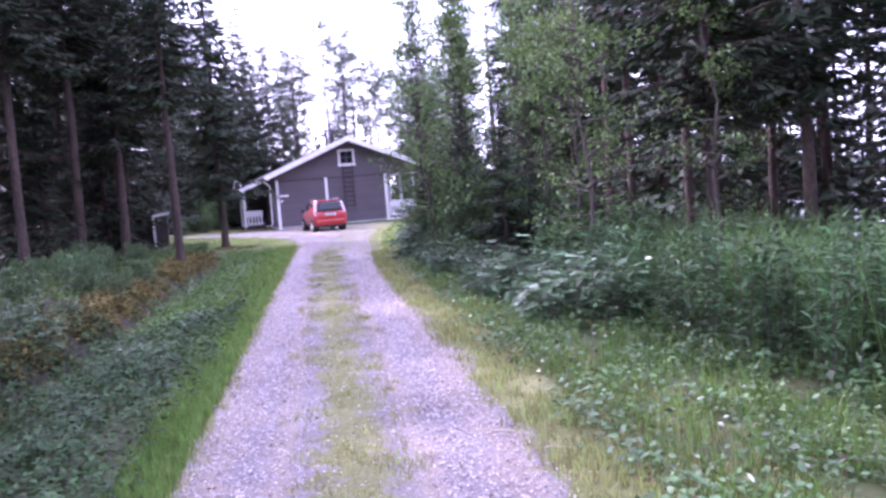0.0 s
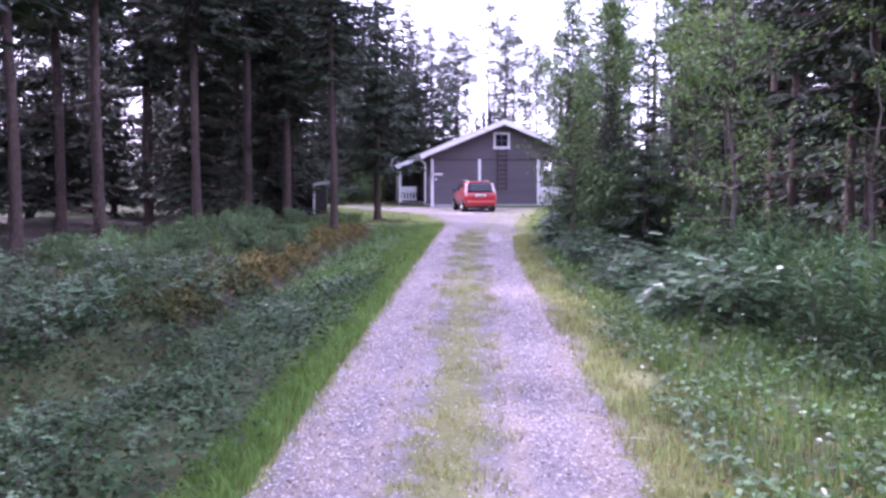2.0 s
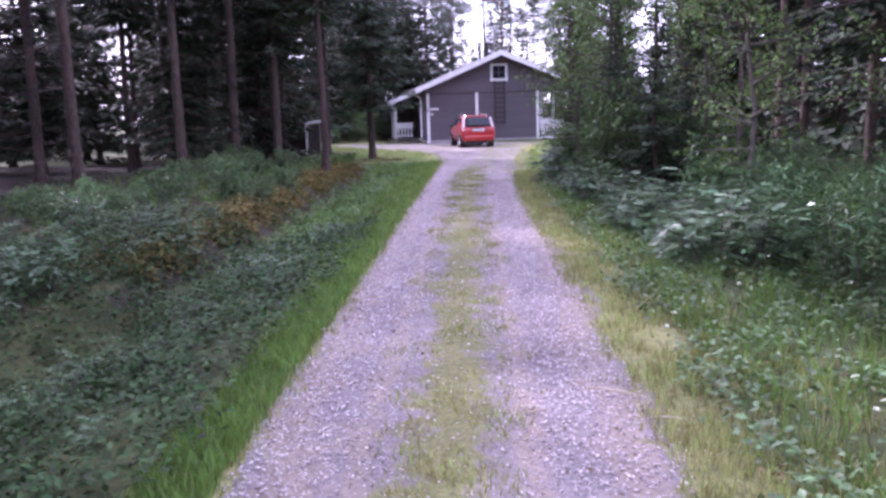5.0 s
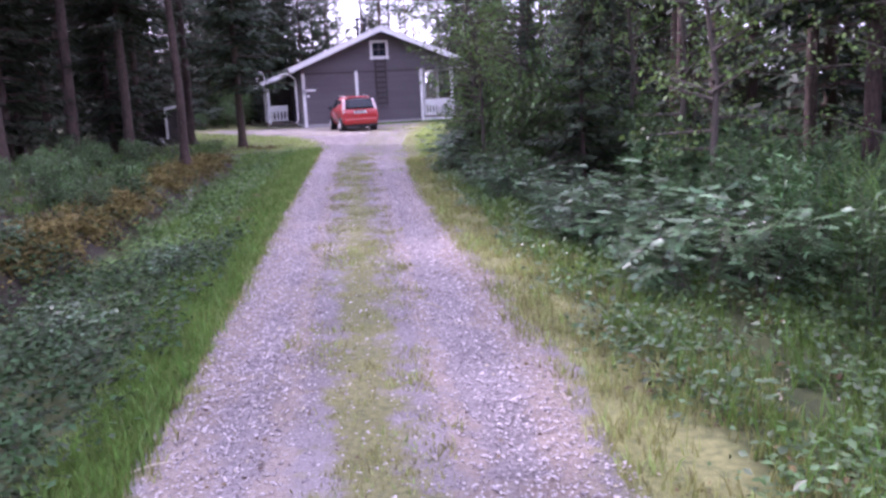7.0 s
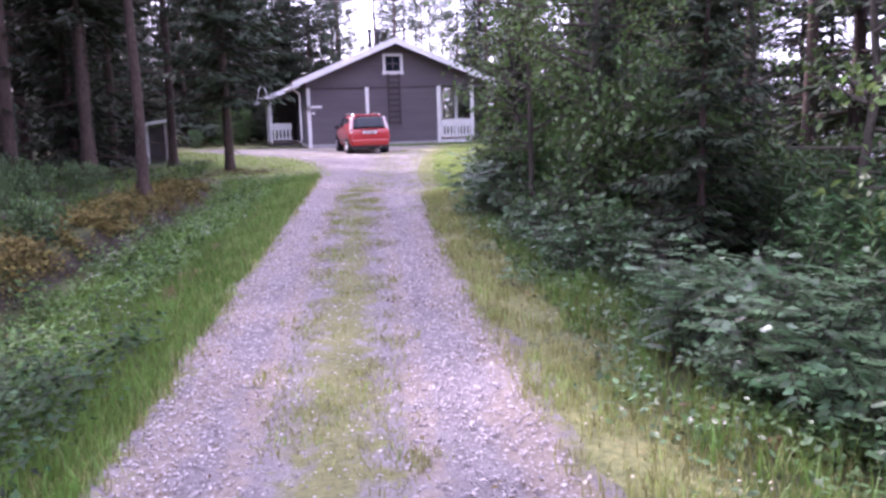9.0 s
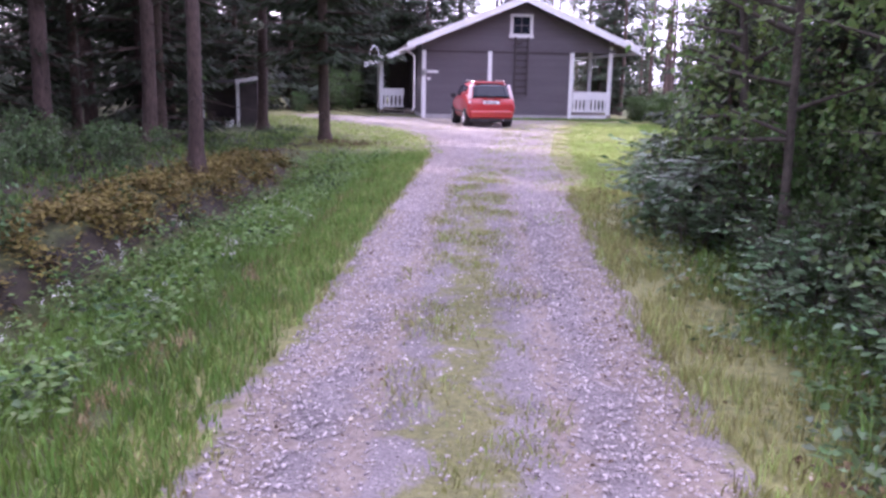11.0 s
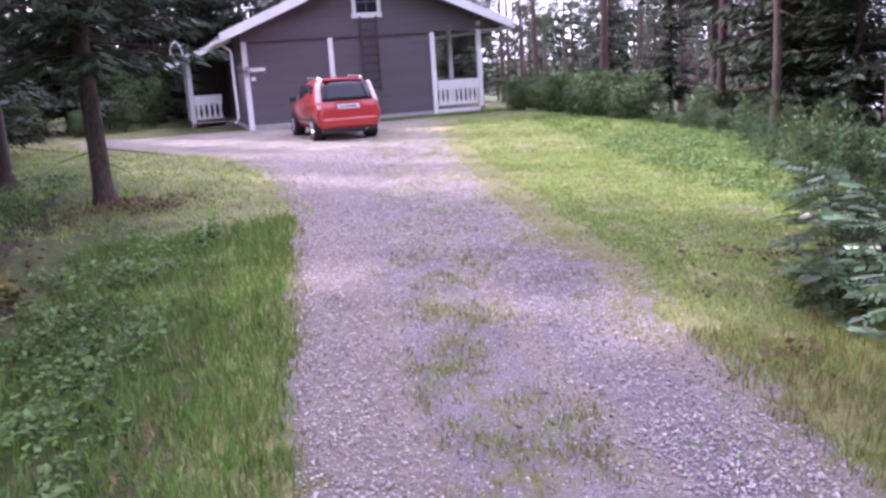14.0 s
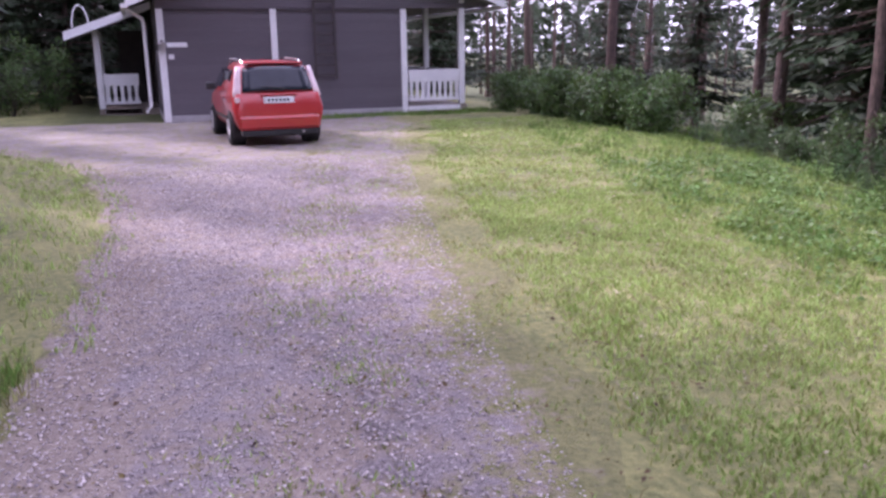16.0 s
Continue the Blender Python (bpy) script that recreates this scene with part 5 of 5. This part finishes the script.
herbs("pale_litter", 4200, lambda g, n: ((y := g.uniform(3, 42, n)) * 0 + left_edge(y) + (right_edge(y) + 2.5 - left_edge(y)) * g.uniform(0, 1, n), y, np.ones(n, bool)), 0.015, 0.03, 0.028, M["straw"], "pale dry stalks scattered on the gravel", 89)
herbs("needle_litter", 3000, lambda g, n: (g.normal(2.75, 0.45, n), g.normal(33.5, 0.5, n), np.ones(n, bool)), 0.0, 0.05, 0.05, M["brown"], "brown needles round the spruce's foot", 87)


def stones(name, n, place, lo, hi, seed, label):
    g = np.random.default_rng(seed)
    x, y = place(g, n)
    o = np.array([(1, 0, 0), (-0.5, 0.87, 0), (-0.5, -0.87, 0), (0.1, 0.05, 0.62), (0, 0, -0.5)])
    s = g.uniform(lo, hi, n) * g.uniform(0.4, 1.0, n)
    a = g.uniform(0, math.tau, n)
    c, d = np.cos(a), np.sin(a)
    V = o[None] * g.uniform(0.65, 1.3, (n, 5, 3)) * s[:, None, None]
    X = V[..., 0] * c[:, None] - V[..., 1] * d[:, None] + x[:, None]
    Y = V[..., 0] * d[:, None] + V[..., 1] * c[:, None] + y[:, None]
    Z = V[..., 2] + (height(x, y) + 0.018)[:, None]
    v = np.stack([X, Y, Z], 2).reshape(-1, 3)
    i = np.arange(n)[:, None] * 5
    f = np.concatenate([i + np.array([q]) for q in ([0, 1, 3], [1, 2, 3], [2, 0, 3], [1, 0, 4], [2, 1, 4], [0, 2, 4])], 0)
    tagged(new(name, np_mesh(name, v, f, [M["stone"]])), label, "gravel", kind="stuff")


def on_drive(y0, y1):
    def place(g, n):
        y = g.uniform(y0, y1, n)
        c = 0.63 + 0.163 * y
        t = np.where(g.uniform(0, 1, n) < 0.5, -0.85, 0.85) + g.normal(0, 0.3, n)
        wide = np.clip((y - 24) / 6, 0, 1)
        x = np.where(g.uniform(0, 1, n) < wide, left_edge(y) + (right_edge(y) - left_edge(y)) * g.uniform(0.02, 0.98, n), c + t)
        lo, hi = left_edge(y) + 0.06, right_edge(y) - 0.06 - 0.25 * wide
        span = g.uniform(0, 1, n)
        return np.where((x < lo) | (x > hi), lo + (hi - lo) * span, x), y
    return place


stones("gravel_stones", 46000, on_drive(2.5, 24), 0.007, 0.021, 91, "loose grey crushed gravel on the drive")
stones("yard_stones", 56000, on_drive(23, 40), 0.006, 0.019, 92, "loose gravel on the yard")


# mossy hummocks along the far bank of the ditch
def hummock(seed, material):
    g = np.random.default_rng(seed)
    bm = bmesh.new()
    bmesh.ops.create_icosphere(bm, subdivisions=3, radius=1.0)
    for v in bm.verts:
        p = v.co.copy()
        v.co = Vector((p.x, p.y, p.z * 0.6)) * (1 + 0.28 * noise.noise(p * 1.7 + Vector((seed, 0, 0))) + 0.12 * noise.noise(p * 5))
    me = bpy.data.meshes.new("moss_hummock")
    bm.to_mesh(me)
    bm.free()
    me.materials.append(material)
    return me


HUM = [hummock(1, M["moss"]), hummock(2, M["moss"])]
g = np.random.default_rng(14)
for i in range(10):
    y = 13.5 + 14.5 * (i + g.uniform(0, 1)) / 10
    e = g.uniform(2.85, 3.3)
    x, s = float(left_edge(y)) - e, g.uniform(0.06, 0.13)
    ob = new("moss_hummock", HUM[i % 2])
    ob.matrix_world = Matrix.LocRotScale((x, y, float(height(x, y)) + 0.03), Euler((0.3 * math.sin(i), 0.2, g.uniform(0, 6))), (s * 1.4, s * 1.7, s * 1.2))
    tagged(ob, "yellow-brown mossy hummock on the ditch bank", "moss hummock", "hummocks along the ditch")


# white umbels in the ditch
def umbel(seed):
    g = np.random.default_rng(seed)
    sticks, P = [], []
    h = g.uniform(0.35, 0.6)
    sticks.append(((0, 0, -0.05), (0.03, 0.02, h), 0.004, 0.002))
    for _ in range(6):
        a, r = g.uniform(0, math.tau), g.uniform(0.04, 0.14)
        z = h * g.uniform(0.55, 1.0)
        e = (r * math.cos(a), r * math.sin(a), z + 0.1)
        sticks.append(((0.02, 0.01, z - 0.06), e, 0.002, 0.001))
        P.append(np.array(e) + g.normal(0, 0.014, (9, 3)))
    P = np.concatenate(P)
    v, f = leaf_quads(P, unit(g.normal(0, 1, P.shape) * (1, 1, 0.2)), unit(g.normal(0, 0.2, P.shape) + np.array([0, 0, 1.0])), np.full(len(P), 0.016), np.full(len(P), 0.014))
    sv, sf = stick_mesh(sticks, 3)
    return np_mesh("blossom", v, f, [M["flower"]]), np_mesh("stalk", sv, sf, [M["grass"]])


UMB = [umbel(1), umbel(2), umbel(3)]
g = np.random.default_rng(15)
for i in range(14):
    y = g.uniform(15, 27)
    stand("white_flower", UMB[i % 3], ("blossom", "stalk"), float(left_edge(y)) - g.uniform(0.5, 2.0), y, "tall white umbel flower in the ditch grass", "flower", "white flowers in the ditch", g.uniform(0, 6), g.uniform(0.6, 0.95))
for i in range(10):
    y = g.uniform(25, 33)
    x = float(np.interp(y, [24, 31, 33], [8.6, 12.6, 13.5])) + g.uniform(0, 1.2)
    stand("white_flower", UMB[i % 3], ("blossom", "stalk"), x, y, "white umbel flower beside the lawn", "flower", "white flowers by the lawn", g.uniform(0, 6), 1.2)

# stalks lying on the gravel, a stick in the verge
for i, (x, y, ln, a) in enumerate([(2.55, 6.2, 0.42, -0.7), (2.75, 5.6, 0.25, -0.4), (3.0, 10.4, 0.3, 1.9), (0.75, 8.1, 0.22, 0.3)]):
    z = float(height(x, y)) + 0.028
    tagged(part("straw", tube([(x, y, z), (x + ln / 2 * math.cos(a), y + ln / 2 * math.sin(a), z + 0.012), (x + ln * math.cos(a), y + ln * math.sin(a), z)], [0.005, 0.006, 0.003], 5), M["straw"]), "dry pale stalk lying on the gravel", "straw", "straws on the drive")
tagged(part("marker_stick", tube([(6.75, 23.6, float(height(6.75, 23.6)) - 0.1), (6.77, 23.6, 0.25)], [0.014, 0.012], 6), M["straw"]), "thin pale stick standing in the verge", "stick")

# the plan is drawn in units of 0.94 m: bring everything to metres
for ob in [o for o in scene.objects if o.parent is None and o.type in {"MESH", "EMPTY"}]:
    ob.matrix_world = Matrix.Scale(UNIT, 4) @ ob.matrix_basis
